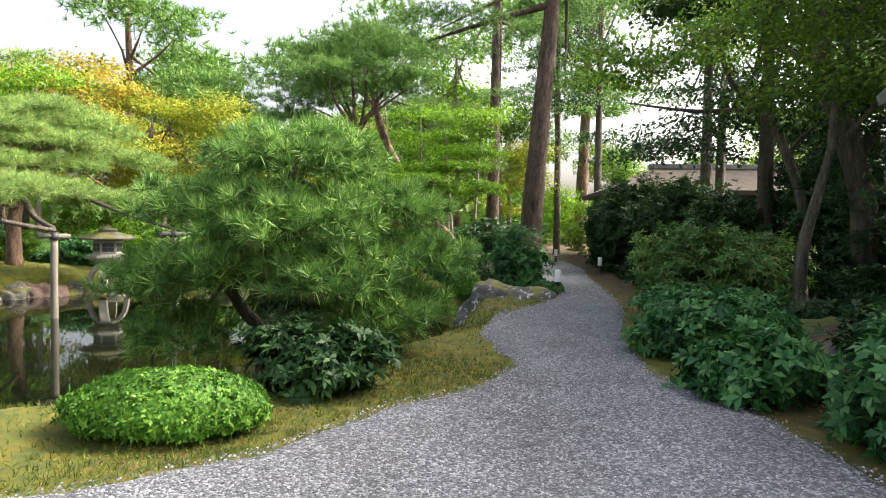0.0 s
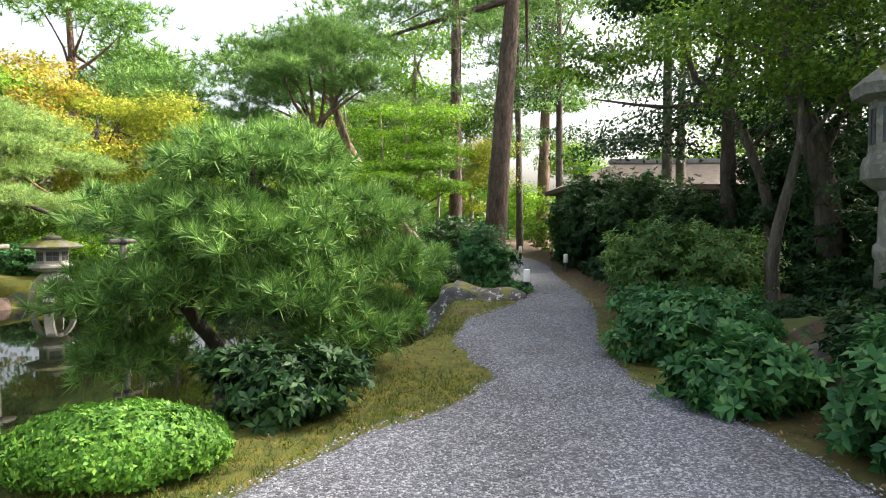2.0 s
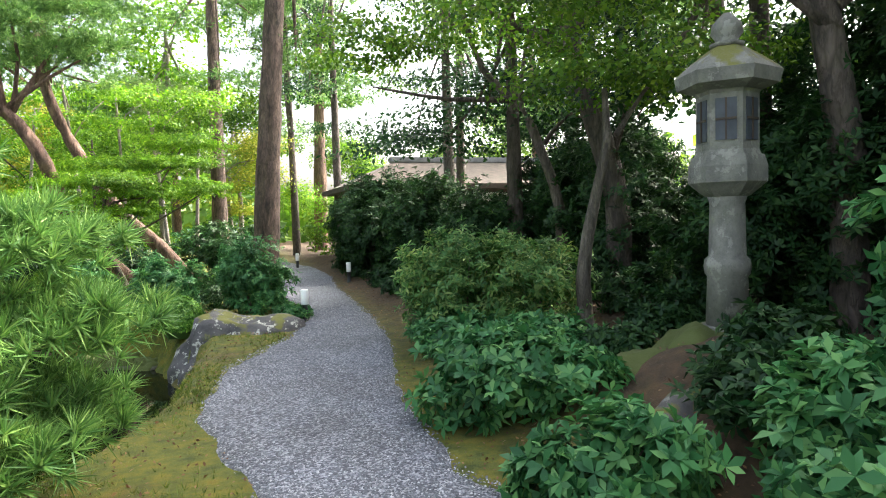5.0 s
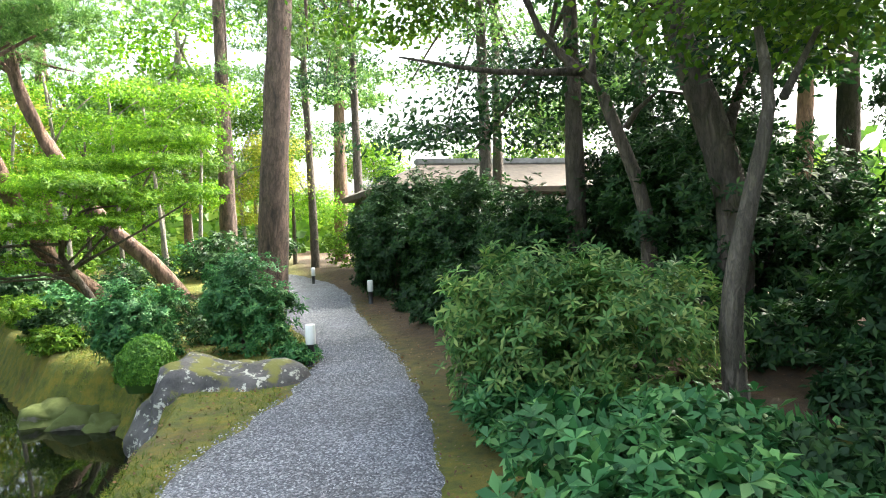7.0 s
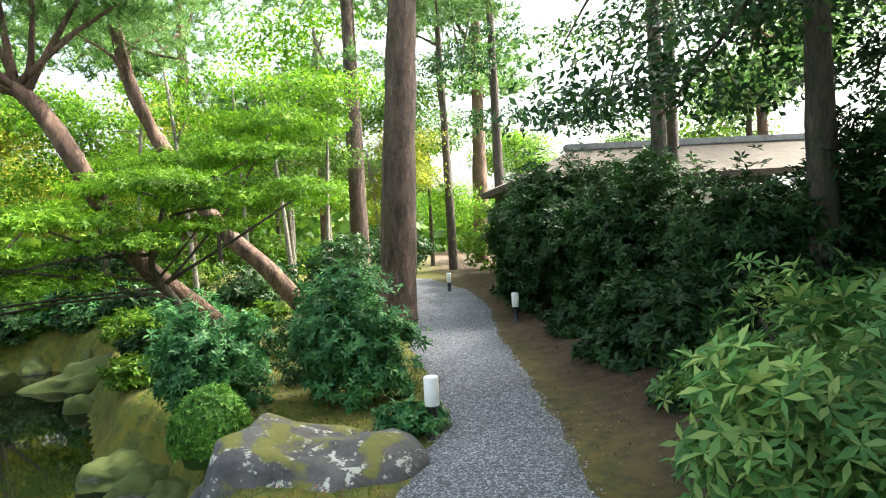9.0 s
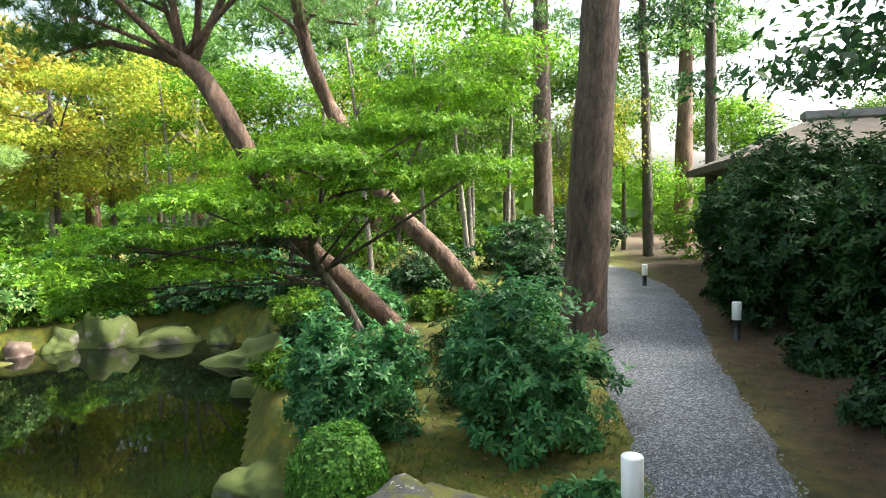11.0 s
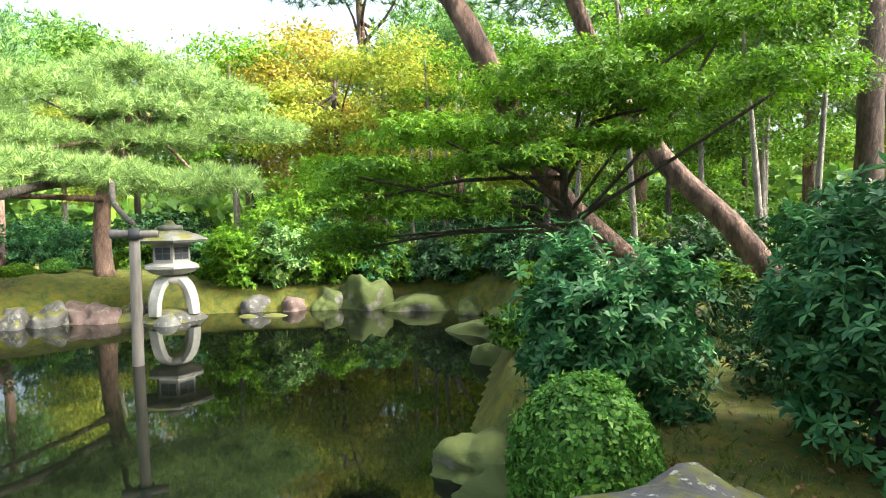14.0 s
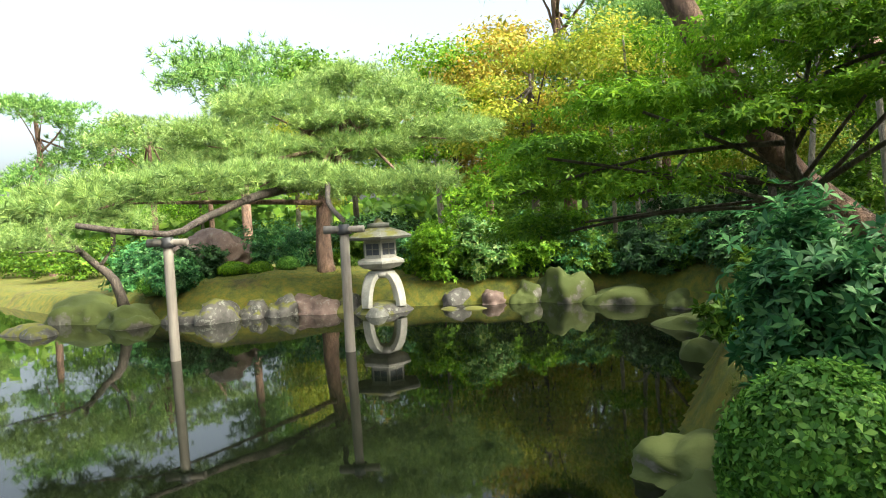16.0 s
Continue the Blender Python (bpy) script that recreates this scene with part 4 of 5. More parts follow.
def snow_lantern(x, y, z):
    ob = thing("snow_viewing_lantern", (x, y, z), "pale granite lantern on four curved legs at the water", "lantern")
    ob.scale = (1.27, 1.27, 1.27)
    facing = math.atan2(9.45 - y, 0.63 - x)
    for k in range(4):
        part("leg", arch_leg(facing + math.pi / 4 + k * math.pi / 2), M_PALE_STONE, ob)
    part("leg_crown", lathe([(0.1, 0.4), (0.19, 0.42), (0.2, 0.49), (0.12, 0.52)], 24), M_PALE_STONE, ob)
    part("platform", lathe([(0.14, 0.52), (0.3, 0.56), (0.38, 0.62), (0.38, 0.655), (0.28, 0.69)], 6, facing), M_PALE_STONE, ob)
    fire = part("fire_box", lathe([(0.26, 0.69), (0.26, 0.94), (0.28, 0.95)], 6, facing), M_PALE_STONE, ob)
    for k in range(6):
        m = Matrix.Rotation(facing + math.pi / 6 + k * math.pi / 3 - math.pi / 2, 4, "Z") @ Matrix.Translation((0, 0.26 * math.cos(math.pi / 6) + 0.002, 0))
        for nm, bm, mt in (("window", box(-0.1, -0.02, 0.74, 0.1, 0.003, 0.9), M_DARKHOLE), ("mullion", box(-0.006, 0.003, 0.74, 0.006, 0.01, 0.9), M_STONE), ("crossbar", box(-0.1, 0.003, 0.815, 0.1, 0.01, 0.827), M_STONE)):
            bm.transform(m)
            part(nm, bm, mt, fire)
    part("roof", lathe([(0.26, 0.95), (0.5, 0.97), (0.52, 1.0), (0.4, 1.06), (0.2, 1.12), (0.14, 1.13)], 6, facing), M_STONE, ob)
    part("finial", lathe([(0.16, 1.13), (0.16, 1.19), (0.07, 1.2), (0.05, 1.24), (0.02, 1.26)], 20), M_STONE, ob)


snow_lantern(-9.19, 14.26, -0.54)
rock("lantern_footing", -9.19, 14.26, -0.99, 0.64, 0.64, 0.71, 80, M_ROCK, "broad stone footing under the legged lantern", 12, "", 0.06)
rock("lantern_step", -8.72, 13.88, -0.84, 0.24, 0.22, 0.46, 81, M_STONE, "grey stone block standing in the water", 12, "", 0.1)


def prop_pole(x, y, top, lean, ang, group):
    ob = thing("support_pole", (x, y, -1.3), "weathered wooden pole propping a pine bough from the water", "pole", group)
    part("post", tube([(0, 0, 0), (lean[0] * 0.5, lean[1] * 0.5, (top + 1.3) / 2), (lean[0], lean[1], top + 1.3)], 0.068, 0.06, 12, 0.03, 3), M_POLE, ob)
    c, s = math.cos(ang), math.sin(ang)
    bar = tube([(lean[0] - c * 0.26, lean[1] - s * 0.26, top + 1.26), (lean[0] + c * 0.26, lean[1] + s * 0.26, top + 1.25)], 0.045, 0.045, 10, 0.03, 4)
    part("crossbar", bar, M_POLE, ob)
    part("binding", tube([(lean[0] + 0.001, lean[1], top + 1.19), (lean[0], lean[1], top + 1.32)], 0.074, 0.072, 12, 0.06, 5), M_BLACK, ob, "dark rope binding")


prop_pole(-6.3, 12.17, 0.95, (-0.1, 0.08), 0.9, "props of the island pine")
prop_pole(-7.68, 10.36, 0.92, (0.0, 0.02), 0.9, "props of the island pine")

ISLE = pad_tree("island_pine", -11.67, 14.26, -0.01, [(-11.67, 14.26, -0.01), (-11.7, 14.26, 0.94), (-11.61, 14.36, 1.83), (-11.48, 14.64, 2.59), (-11.42, 14.9, 3.48)], 0.2, 0.09,
                [(-11.37, 15.02, 3.99, 1.4, 1.4, 0.38), (-10.78, 15.91, 3.55, 1.4, 1.27, 0.38), (-11.93, 13.37, 3.48, 1.4, 1.4, 0.38), (-10.91, 14.64, 3.1, 1.65, 1.27, 0.38), (-10.26, 16.66, 2.84, 1.4, 1.14, 0.36), (-12.18, 12.1, 2.85, 1.4, 1.4, 0.38), (-11.16, 14.77, 2.53, 1.53, 1.27, 0.36), (-11.67, 12.99, 2.47, 1.4, 1.27, 0.36), (-9.38, 14.01, 1.6, 1.08, 0.95, 0.32), (-8.87, 14.9, 1.64, 0.95, 0.83, 0.32), (-9.89, 12.35, 1.83, 1.14, 1.02, 0.34), (-9.45, 11.08, 1.7, 1.08, 1.02, 0.34), (-9.57, 10.06, 1.6, 1.02, 0.89, 0.34), (-9.64, 9.3, 1.39, 0.95, 0.83, 0.38), (-9.64, 13.37, 1.77, 1.02, 0.89, 0.32)],
                M_NEEDLE_PALE, M_BARK_RED, 82, "broad sunlit pine in layered pads on the island", "needle", 7000, (0.2, 0.012), clumps=700, clump=0.09, count=22, limb_r=0.06, start=0.4)
part("bough", tube([(0.0, 0.0, 1.9), (1.77, -1.86, 1.61), (3.07, -3.16, 1.21), (3.99, -3.88, 0.99), (3.77, -4.86, 1.16)], 0.1, 0.035, 10, 0.1, 9), M_BARK, ISLE, "long dark bough")
part("bough", tube([(0.0, 0.0, 2.0), (2.27, -0.86, 1.75), (4.07, -1.66, 1.3), (5.27, -2.01, 1.03)], 0.06, 0.03, 10, 0.1, 10), M_BARK, ISLE, "long dark bough")
pad_tree("small_pine", -12.31, 10.38, -0.27, [(-12.31, 10.38, -0.27), (-12.37, 10.25, 0.18), (-12.63, 10, 0.49), (-12.75, 9.55, 1)], 0.1, 0.05, [(-12.56, 9.43, 1.26, 1.02, 1.02, 0.36), (-12.05, 8.79, 0.94, 1.02, 0.89, 0.36), (-12.44, 10.32, 1.32, 0.76, 0.76, 0.28), (-12.82, 8.28, 1.07, 1.02, 0.89, 0.32)], M_NEEDLE_PALE, M_BARK, 83, "small gnarled pine at the island's tip", "needle", 1300, (0.13, 0.011), clumps=130, count=14, limb_r=0.035)

for i, (x, y, sx, sy, sz, mt, lab) in enumerate(((-12.05, 10.44, 0.64, 0.51, 0.53, M_ROCK_MOSSY, "mossy boulder at the island's edge"), (-13.58, 10, 0.89, 0.64, 0.7, M_ROCK_MOSSY, "mossy boulder at the island's edge"), (-11.35, 11.27, 0.43, 0.36, 0.43, M_ROCK, "grey boulder at the island's edge"), (-10.97, 11.78, 0.51, 0.38, 0.64, M_ROCK, "tall grey boulder at the island's edge"), (-10.78, 12.35, 0.32, 0.28, 0.45, M_ROCK, "grey boulder at the island's edge"), (-10.53, 12.86, 0.34, 0.28, 0.45, M_ROCK, "grey boulder at the island's edge"), (-10.27, 13.37, 0.46, 0.36, 0.53, M_ROCK_RED, "reddish boulder at the island's edge"), (-9.83, 13.88, 0.36, 0.32, 0.45, M_ROCK, "dark boulder at the island's edge"), (-8.79, 15.64, 0.38, 0.28, 0.41, M_ROCK, "grey boulder beyond the lantern"), (-8.26, 16.05, 0.37, 0.3, 0.42, M_ROCK_RED, "reddish boulder beyond the lantern"))):
    rock("shore_boulder", x, y, -0.74, sx, sy, sz, 90 + i, mt, lab, i * 33, "boulders round the island")
for i, (x, y, s) in enumerate(((-8.24, 15.09, 0.25), (-7.92, 15.43, 0.3))):
    rock("flat_stone", x, y, -0.73, s, s * 0.7, 0.15, 110 + i, M_ROCK, "flat stone just above the water", i * 30, "flat stones by the lantern", 0.1)
for i, (x, y, s) in enumerate(((-12.18, 8.98, 0.48), (-12.82, 8.79, 0.53))):
    rock("flat_stone", x, y, -0.78, s, s * 0.7, 0.38, 115 + i, M_ROCK, "low grey rock in the pond", i * 30, "rocks in the pond", 0.16)
rock("island_rock", -13.58, 12.35, 0.49, 0.9, 0.5, 0.64, 118, M_ROCK_RED, "weathered upright rock on the island", 40)
for i, (x, y, sx, sy, sz) in enumerate(((-7.29, 16.99, 0.5, 0.41, 0.73), (-6.21, 17.44, 0.68, 0.4, 0.43), (-5.16, 17.63, 0.49, 0.33, 0.37), (-4.07, 17.27, 0.52, 0.37, 0.44), (-3.58, 16.13, 0.79, 0.53, 0.58), (-7.8, 16.54, 0.3, 0.3, 0.48), (-2.81, 14.73, 0.32, 0.32, 0.42))):
    rock("mossy_boulder", x, y, -0.74, sx, sy, sz * 1.1, 120 + i, M_ROCK_MOSSY, "low boulder wrapped in yellow-green moss", i * 47, "mossy boulders on the far bank")
for i, (x, y, r, h, mt) in enumerate(((-12.63, 12.54, 0.31, 0.28, M_MAPLE), (-12.44, 13.05, 0.25, 0.25, M_MAPLE), (-12.25, 13.62, 0.23, 0.28, M_AZALEA), (-12.63, 11.08, 0.41, 0.41, M_AZALEA), (-11.55, 17.44, 0.89, 0.95, M_AZALEA), (-13.33, 17.31, 0.89, 0.76, M_AZALEA))):
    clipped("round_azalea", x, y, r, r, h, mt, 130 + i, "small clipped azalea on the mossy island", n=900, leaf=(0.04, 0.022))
for i, (x, y, rx, h, mt) in enumerate(((-9.83, 15.85, 0.76, 1.08, M_MAPLE), (-8.87, 16.6, 0.87, 1.05, M_GREENLEAF), (-9.85, 16.93, 1, 1.63, M_MAPLE), (-13.71, 13.24, 0.89, 1.02, M_SHRUB), (-13.33, 14.64, 0.89, 1.02, M_SHRUB), (-7.51, 17.56, 0.7, 0.82, M_SHRUB), (-5.92, 18.05, 0.77, 0.77, M_DARKLEAF), (-4.65, 18.23, 0.84, 0.84, M_SHRUB), (-3.21, 17.41, 0.8, 0.7, M_DARKLEAF), (-2.2, 16.6, 0.7, 0.6, M_SHRUB), (-8.87, 18.1, 0.95, 1.07, M_SHRUB), (-1.4, 18.2, 0.9, 0.9, M_DARKLEAF), (-14.22, 11.08, 0.89, 0.89, M_SHRUB), (-6.45, 19.62, 1.08, 1.08, M_DARKLEAF), (-10.54, 19.17, 1.21, 1.33, M_GREENLEAF), (-3.4, 19.5, 1, 1.1, M_GREENLEAF), (0.1, 19.6, 0.8, 1.1, M_DARKLEAF), (0.5, 17.7, 0.5, 0.9, M_DARKLEAF))):
    shrub("bank_shrub", x, y, rx, rx * 0.9, h, mt, 140 + i, "leafy shrub on the pond's far bank", "rosette", n=520, leaf=(0.1, 0.04), group="shrubs on the far bank")

for i, (x, y, rx, h, mt) in enumerate(((-9.3, 15.75, 0.7, 1.0, M_MAPLE), (-8.75, 16.3, 0.75, 1.25, M_PIERIS), (-8.1, 17.0, 0.7, 1.0, M_MAPLE), (-7.4, 17.7, 0.7, 0.8, M_GREENLEAF), (-6.5, 18.35, 0.75, 0.8, M_DARKLEAF), (-5.5, 18.4, 0.75, 0.75, M_GREENLEAF), (-4.6, 18.1, 0.6, 0.7, M_DARKLEAF), (-12.3, 11.3, 0.6, 0.7, M_SHRUB), (-13.2, 12.0, 0.7, 0.8, M_DARKLEAF), (-12.9, 15.4, 0.8, 0.9, M_GREENLEAF), (-11.2, 16.2, 0.8, 0.9, M_SHRUB), (-10.4, 16.4, 0.8, 1.2, M_MAPLE))):
    shrub("shore_shrub", x, y, rx, rx * 0.85, h, mt, 170 + i, "rounded leafy shrub close to the pond's edge", "rosette", n=700, leaf=(0.1, 0.04), group="shrubs along the far shore")


UNDER = [(-8.13, 16.99), (-6.8, 17.98), (-5.5, 18.03), (-4.46, 17.74), (-3.52, 17.94), (-2.66, 15.71), (-2.0, 14.6), (-1.6, 15.9), (-0.9, 16.4), (-9.38, 16.45), (-0.6, 13.1), (-1.5, 13.0), (-11.29, 16.17), (-12.44, 16.17), (-2.82, 16.44), (-5.18, 19.08), (0.6, 16.4), (0.4, 15.2), (-14.09, 11.84), (-14.09, 14.39), (3.6, 10.6), (4.3, 10.4), (4.9, 8.6), (4.7, 11.2), (3.5, 12.3), (5.0, 7.6), (4.6, 6.6), (5.3, 6.9), (3.6, 14.0), (3.6, 6.0), (3.3, 4.25), (3.75, 4.5)]
for i, (x, y) in enumerate(UNDER):
    k = 0.8 + 0.05 * ((i * 5) % 9)
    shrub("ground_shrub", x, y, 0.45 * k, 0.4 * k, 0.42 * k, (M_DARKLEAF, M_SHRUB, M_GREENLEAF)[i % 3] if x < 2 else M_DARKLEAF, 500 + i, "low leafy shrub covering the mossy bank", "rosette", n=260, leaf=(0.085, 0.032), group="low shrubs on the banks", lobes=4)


# ---- wood beyond the pond ----
def proto(kind, seed):
    rg = np.random.default_rng(seed)
    top = 6.0
    if kind == "pine":
        pads = [(rg.uniform(-1.6, 1.6), rg.uniform(-1.6, 1.6), top * k, rg.uniform(0.9, 1.6), rg.uniform(0.9, 1.6), rg.uniform(0.3, 0.5)) for k in (0.55, 0.62, 0.7, 0.76, 0.84, 0.9, 0.97, 1.02)]
        return big_tree("background_pine", 0, 0, top, 0.16, 0.06, pads, M_NEEDLE_PALE if seed % 2 else M_NEEDLE, M_BARK_RED, seed, "tall pine in the wood behind the pond", "needle", 1500, (0.24, 0.03), (rg.uniform(-0.6, 0.6), 0), group="wood behind the pond", clumps=150, count=10, z=0)
    mat, lab = {"gold": (M_MAPLE_GOLD, "golden-leaved maple in the wood behind the pond"), "orange": (M_MAPLE_ORANGE, "orange autumn maple in the wood behind the pond"), "green": (M_MAPLE, "bright green maple in the wood behind the pond"), "deep": (M_GREENLEAF, "green broad-leaved tree in the wood behind the pond")}[kind]
    pads = [(rg.uniform(-1.5, 1.5), rg.uniform(-1.5, 1.5), top * k, rg.uniform(1.0, 1.6), rg.uniform(1.0, 1.6), rg.uniform(0.5, 0.9)) for k in (0.4, 0.5, 0.58, 0.66, 0.75, 0.85, 0.92)]
    return big_tree("background_maple", 0, 0, top * 0.9, 0.11, 0.04, pads, mat, M_BARK_PALE if seed % 2 else M_BARK, seed, lab, "leaf", 9000, (0.13, 0.075), (rg.uniform(-0.5, 0.5), 0), group="wood behind the pond", clumps=190, clump=0.18, z=0)


WOOD = {k: [proto(k, 200 + 10 * i + j) for j in range(2)] for i, k in enumerate(("pine", "gold", "orange", "green", "deep"))}
SPOTS = [("green", -5.33, 20.75, 0.77), ("gold", -8.48, 21.39, 0.88), ("gold", -11.67, 20.54, 0.9), ("orange", -13.61, 22.24, 1.14), ("green", -3, 21.5, 0.8), ("deep", -1.2, 21.2, 0.7), ("gold", -12.65, 23.52, 1.16), ("green", -15.49, 19.98, 1.08),
         ("orange", -17.94, 22.33, 1.33), ("gold", -6.36, 23.62, 1.01), ("green", -2.2, 25.0, 1.05), ("gold", -9.24, 26.26, 1.15), ("pine", -11.48, 26.01, 1.26), ("gold", -20.01, 23.63, 1.27), ("pine", -15.58, 25.99, 1.4), ("gold", -14.19, 28.03, 1.34), ("pine", -5.4, 26.5, 1.3),
         ("gold", -21.21, 18.58, 1.02), ("pine", -19.3, 14.9, 0.89), ("pine", -23.38, 12.86, 0.86), ("pine", -27.57, 9.81, 0.86), ("pine", -25.66, 15.4, 0.99), ("deep", -30.75, 12.22, 1.14), ("pine", -25.5, 7.0, 0.75), ("deep", -23.76, 21.13, 1.27), ("green", -27.57, 19.86, 1.27),
         ("deep", -27.5, 3.0, 1.0), ("deep", -27.0, -3.0, 1.1), ("pine", -24.0, -8.0, 1.1), ("green", -17.0, -9.0, 1.1), ("deep", -10.0, -9.5, 1.1), ("pine", -4.0, -11.0, 1.1), ("deep", 3.5, -10.5, 1.1), ("green", 9.0, -6.0, 1.1), ("deep", 10.5, 0.5, 1.1),
         ("gold", 0.8, 27.5, 0.9), ("green", 2.6, 30.0, 1.1), ("pine", -1.4, 29.5, 1.3), ("green", 5.8, 28.0, 1.0), ("deep", 9.5, 27.0, 1.1), ("pine", 12.5, 24.0, 1.1), ("deep", 14.0, 19.0, 1.0), ("pine", 12.0, 14.0, 1.1), ("deep", 11.0, 9.0, 1.1), ("deep", 12.0, 4.5, 1.1),
         ("deep", -39.66, 15.4, 1.65), ("deep", -33.3, 24.31, 1.65), ("pine", -25.56, 30.07, 1.86), ("deep", -18.06, 32.59, 1.68), ("deep", -8, 32, 1.5), ("green", -31.39, 16.42, 1.27), ("deep", 7.2, 33.0, 1.4), ("deep", 15.5, 30.0, 1.4),
         ("deep", 1.2, 33.0, 1.8), ("pine", 4.6, 30.5, 1.7), ("green", -1.8, 34.0, 1.8), ("green", -5.0, 33.0, 1.8)]
used = set()
for i, (kind, x, y, s) in enumerate(SPOTS):
    ob = WOOD[kind][i % 2]
    m = pose(x, y, hz(x, y) - 0.05, 0, 0, (i * 67) % 360) @ Matrix.Diagonal((s, s, s, 1))
    if ob.name in used:
        copy_thing(ob, m)
    else:
        ob.matrix_basis = m
        used.add(ob.name)

def far_woods():
    rng = np.random.default_rng(77)
    n = 60000
    a = rng.uniform(0, 2 * np.pi, n)
    rad = rng.uniform(31, 46, n)
    top = 3.4 + 1.4 * np.sin(a * 9) * np.sin(a * 5 + 1) + rng.normal(0, 0.6, n)
    P = np.stack((-4 + rad * np.cos(a), 9 + rad * np.sin(a), np.abs(rng.uniform(0, 1, n)) ** 0.8 * np.maximum(top, 2)), 1)
    N = np.stack((-np.cos(a), -np.sin(a), np.full(n, 0.7)), 1)
    tagged(part("far_woods", leaf_mesh("far_woods", P, N, 0.75, 0.5, rng), M_GREENLEAF), "dense green woodland closing the garden", "woods", kind="stuff")


far_woods()

# thin stems and a low green understorey fill the wood
for i, (x, y) in enumerate(((-0.9, 19.4), (-2.0, 20.2), (-1.4, 22.5), (-4.2, 19.6), (-7.91, 20.07), (-9.43, 21.06), (-0.3, 20.4), (-2.7, 18.8))):
    big_tree("slim_tree", x, y, 4.0 + (i % 3) * 0.6, 0.06, 0.025, [(-0.3, 0, 3.6, 0.9, 0.9, 0.35), (0.5, 0.2, 4.3, 1.0, 0.9, 0.4)], M_MAPLE, M_BARK_PALE, 300 + i, "slim pale-stemmed tree at the edge of the wood", "leaf", 1500, (0.09, 0.05), (((i * 37) % 7 - 3) * 0.12, 0), group="slim trees", clumps=60, limb_r=0.02)
for i, (x, y, r, h) in enumerate(((-2.5, 23, 1.6, 1.4), (-5.9, 22.21, 1.83, 1.52), (-10.28, 23.64, 1.99, 1.77), (-16.03, 23.42, 2.32, 1.95), (-21.34, 21.26, 2.29, 1.91), (-25.03, 17.69, 2.42, 1.91), (-29.48, 9.3, 2.42, 2.04), (-16, 17.44, 1.65, 1.53), (-19.3, 12.1, 1.65, 1.27), (-23.12, 10.32, 1.78, 1.4), (1.0, 25.0, 1.5, 1.6), (-0.6, 24.0, 1.3, 1.3), (4.8, 25.6, 1.7, 1.8), (-16.51, 12.35, 1.27, 1.14), (7.6, 23.0, 1.3, 1.2), (9.6, 16.5, 1.6, 1.6), (8.6, 10.0, 1.6, 1.8), (8.4, 4.0, 1.6, 2.0))):
    shrub("wood_shrub", x, y, r, r * 0.8, h, (M_GREENLEAF, M_DARKLEAF, M_SHRUB)[i % 3], 320 + i, "broad green shrub at the edge of the wood", "leaf", n=2600, leaf=(0.14, 0.07), group="undergrowth of the wood", lobes=7)


# ---- tea house and garden wall behind the trees ----
def tea_house():
    ob = thing("tea_house", (9.2, 20.8, 0), "low garden house with bark roof and white walls", "house")
    part("wall", box(-4.2, -0.2, -0.3, 4.4, 3.0, 2.15, 0.01), M_PLASTER, ob, "white plaster wall")
    for i in range(6):
        part("post", box(-4.25 + i * 1.7, -0.32, -0.3, -4.1 + i * 1.7, -0.2, 2.25, 0.008), M_TIMBER, ob)
    part("beam", box(-4.4, -0.34, 1.3, 4.5, -0.22, 1.42, 0.008), M_TIMBER, ob)
    part("eave_beam", box(-4.6, -0.5, 2.15, 4.7, 3.2, 2.3, 0.01), M_TIMBER, ob)
    bm = bmesh.new()
    v = [bm.verts.new(p) for p in ((-5.3, -1.3, 2.25), (5.3, -1.3, 2.25), (5.3, 4.0, 2.25), (-5.3, 4.0, 2.25), (-5.3, -1.3, 2.4), (5.3, -1.3, 2.4), (5.3, 4.0, 2.4), (-5.3, 4.0, 2.4), (-3.2, 1.3, 3.3), (3.2, 1.3, 3.3))]
    for f in ((3, 2, 1, 0), (0, 1, 5, 4), (1, 2, 6, 5), (2, 3, 7, 6), (3, 0, 4, 7), (4, 5, 9, 8), (6, 7, 8, 9), (5, 6, 9), (7, 4, 8)):
        bm.faces.new([v[i] for i in f])
    part("roof", bm, M_THATCH, ob, "brown bark roof")
    part("ridge", box(-3.4, 1.15, 3.25, 3.4, 1.45, 3.45, 0.04), M_TILE, ob)


tea_house()


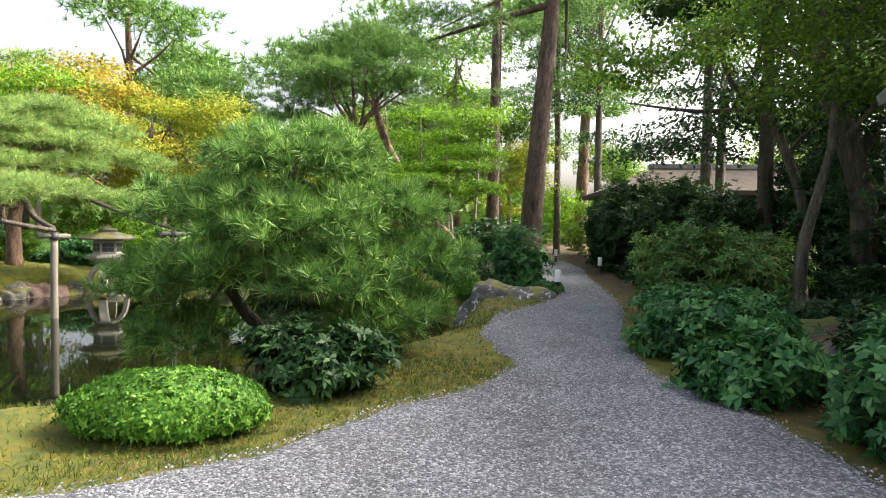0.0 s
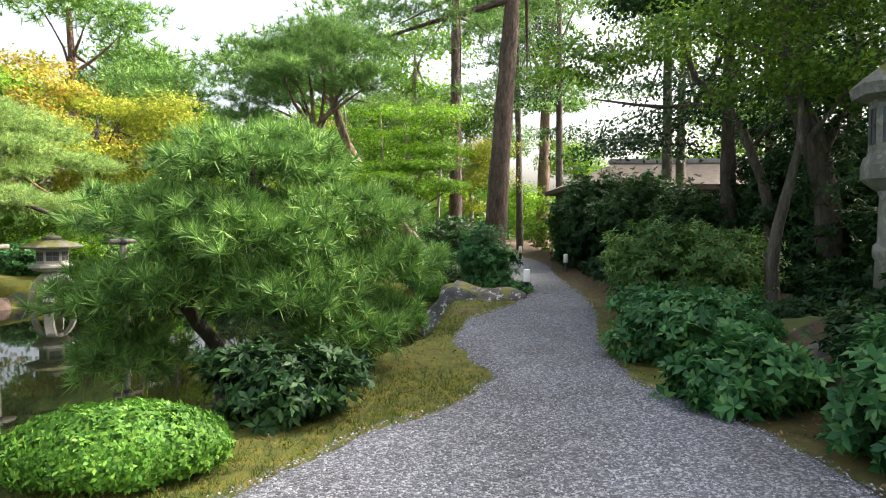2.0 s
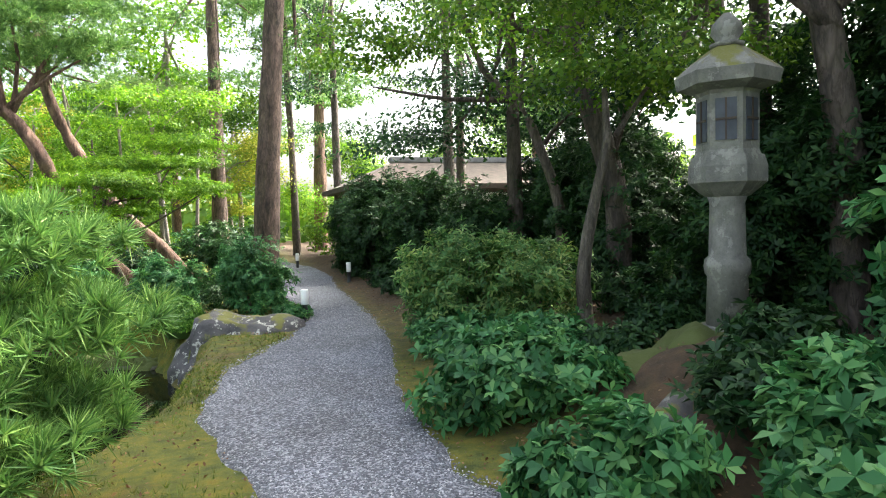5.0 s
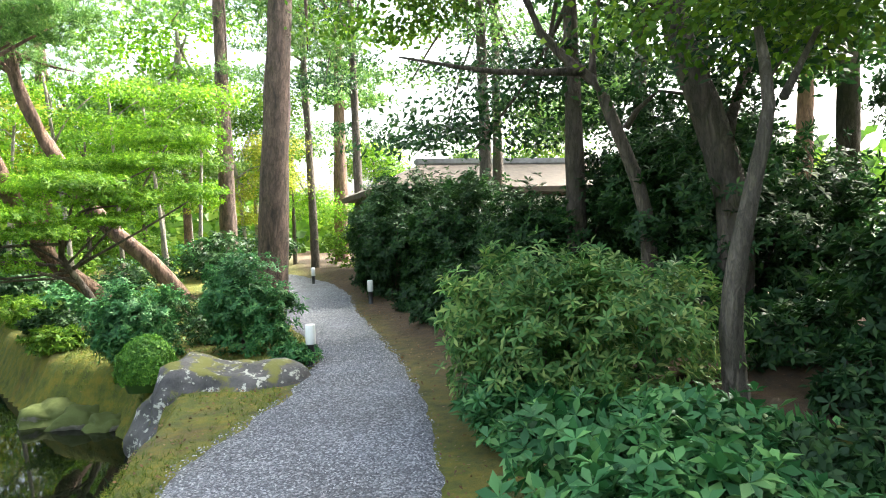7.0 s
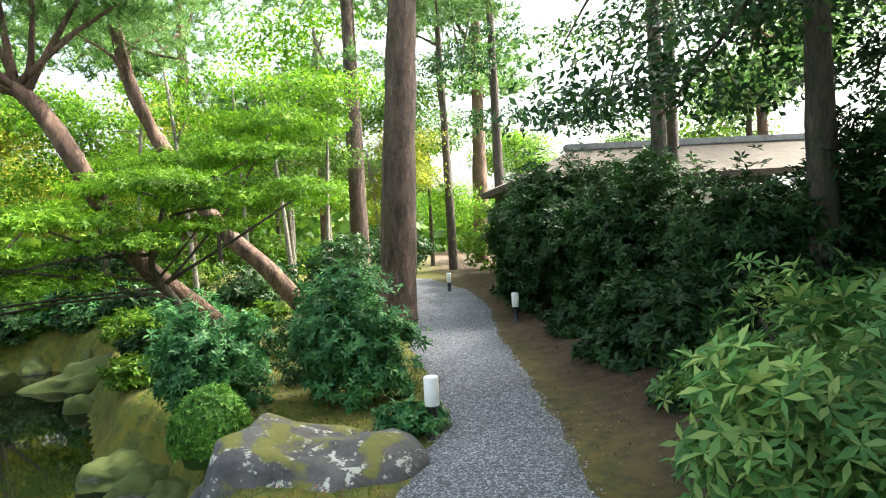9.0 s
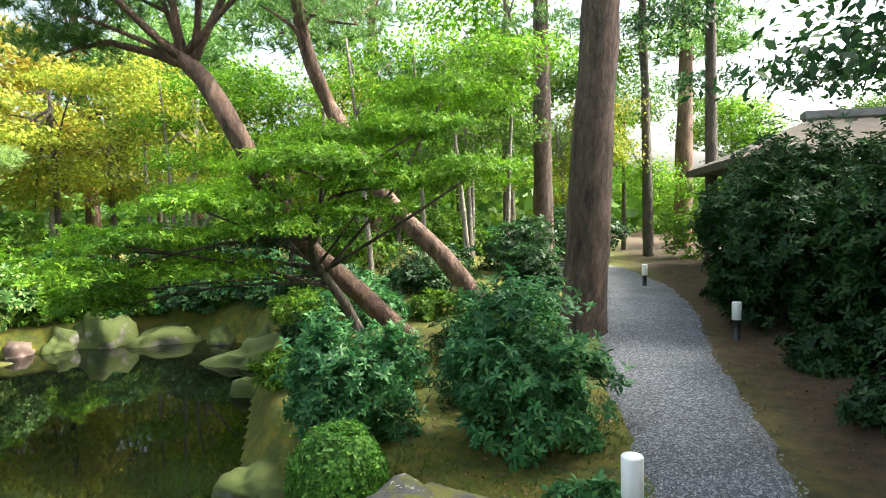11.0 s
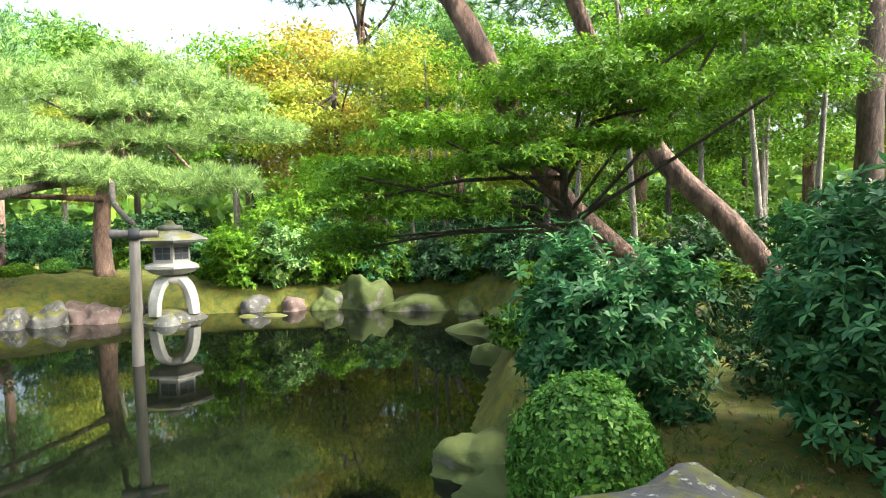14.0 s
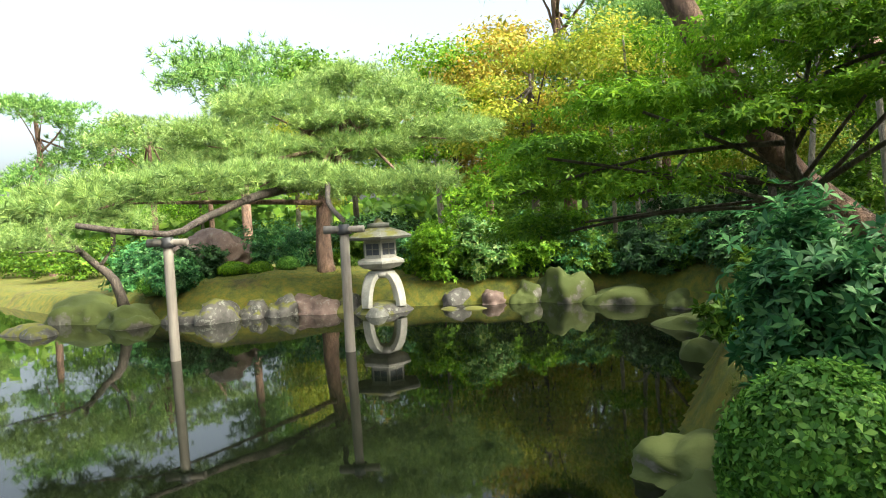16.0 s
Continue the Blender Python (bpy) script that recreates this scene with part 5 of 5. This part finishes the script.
def garden_wall():
    ob = thing("garden_wall", (10.6, 17.4, 0), "white garden wall capped with grey tiles", "wall")
    part("wall", box(-2.0, -0.1, -0.3, 5.0, 0.1, 1.75, 0.01), M_PLASTER, ob)
    bm = bmesh.new()
    v = [bm.verts.new(p) for x in (-2.2, 5.2) for p in ((x, -0.42, 1.75), (x, 0.42, 1.75), (x, 0.42, 1.82), (x, 0, 2.1), (x, -0.42, 1.82))]
    bm.faces.new(v[:5][::-1]), bm.faces.new(v[5:])
    for i in range(5):
        bm.faces.new((v[i], v[(i + 1) % 5], v[5 + (i + 1) % 5], v[5 + i]))
    cap = part("cap", bm, M_TILE, ob, "grey tile coping")
    for i in range(24):
        part("tile", tube([(-2.1 + i * 0.31, -0.43, 1.83), (-2.1 + i * 0.31, 0, 2.11)], 0.045, 0.045, 8, 0, i), M_TILE, cap)


garden_wall()

# ---- small cover: gravel chips, grass, fallen leaves ----
build_pebbles()


def build_grass():
    rng = np.random.default_rng(12)
    xs, ys = [], []
    for n, x0, x1, y0, y1 in ((24000, -4.2, 0.9, 1.2, 6.0), (5000, -0.4, 1.2, 6, 10), (5000, -14, -8.5, 9.4, 16), (9000, -1.3, 1.7, 10.0, 14.5), (3000, -7, -2, 15, 19)):
        x, y = scatter(n, x0, x1, y0, y1, rng, lambda a, b: (~inside(a, b, PATH_POLY)) & (~inside(a, b, POND)) & (seg_dist(a, b, PATH_POLY, True) > 0.03))
        k = (np.sin(x * 2.3 + 1) * np.sin(y * 1.9) + rng.normal(0, 0.4, len(x))) > -0.1
        xs.append(x[k]), ys.append(y[k])
    x, y = np.concatenate(xs), np.concatenate(ys)
    P = np.stack((x, y, height(x, y) - 0.004), 1)
    N = np.tile(np.array((0, 0, 1.0)), (len(P), 1))
    tagged(part("grass", needle_mesh("grass", P, N, 0.055, 0.005, 4, rng), M_GRASS), "short sparse grass on the mossy bank", "grass", kind="stuff")
    x, y = scatter(16000, -1.5, 5, 2, 18, rng, lambda a, b: (~inside(a, b, POND)) & (rng.random(len(a)) < np.where(inside(a, b, PATH_POLY), 0.05, np.where(seg_dist(a, b, PATH_POLY, True) < 1.6, 0.8, 0.25))))
    P = np.stack((x, y, height(x, y) + 0.02), 1)
    N = np.tile(np.array((0, 0, 1.0)), (len(P), 1))
    tagged(part("fallen_leaves", leaf_mesh("fallen_leaves", P, N, 0.03, 0.016, rng), M_LITTER), "dry brown leaves scattered beside the path", "leaves", kind="stuff")


build_grass()
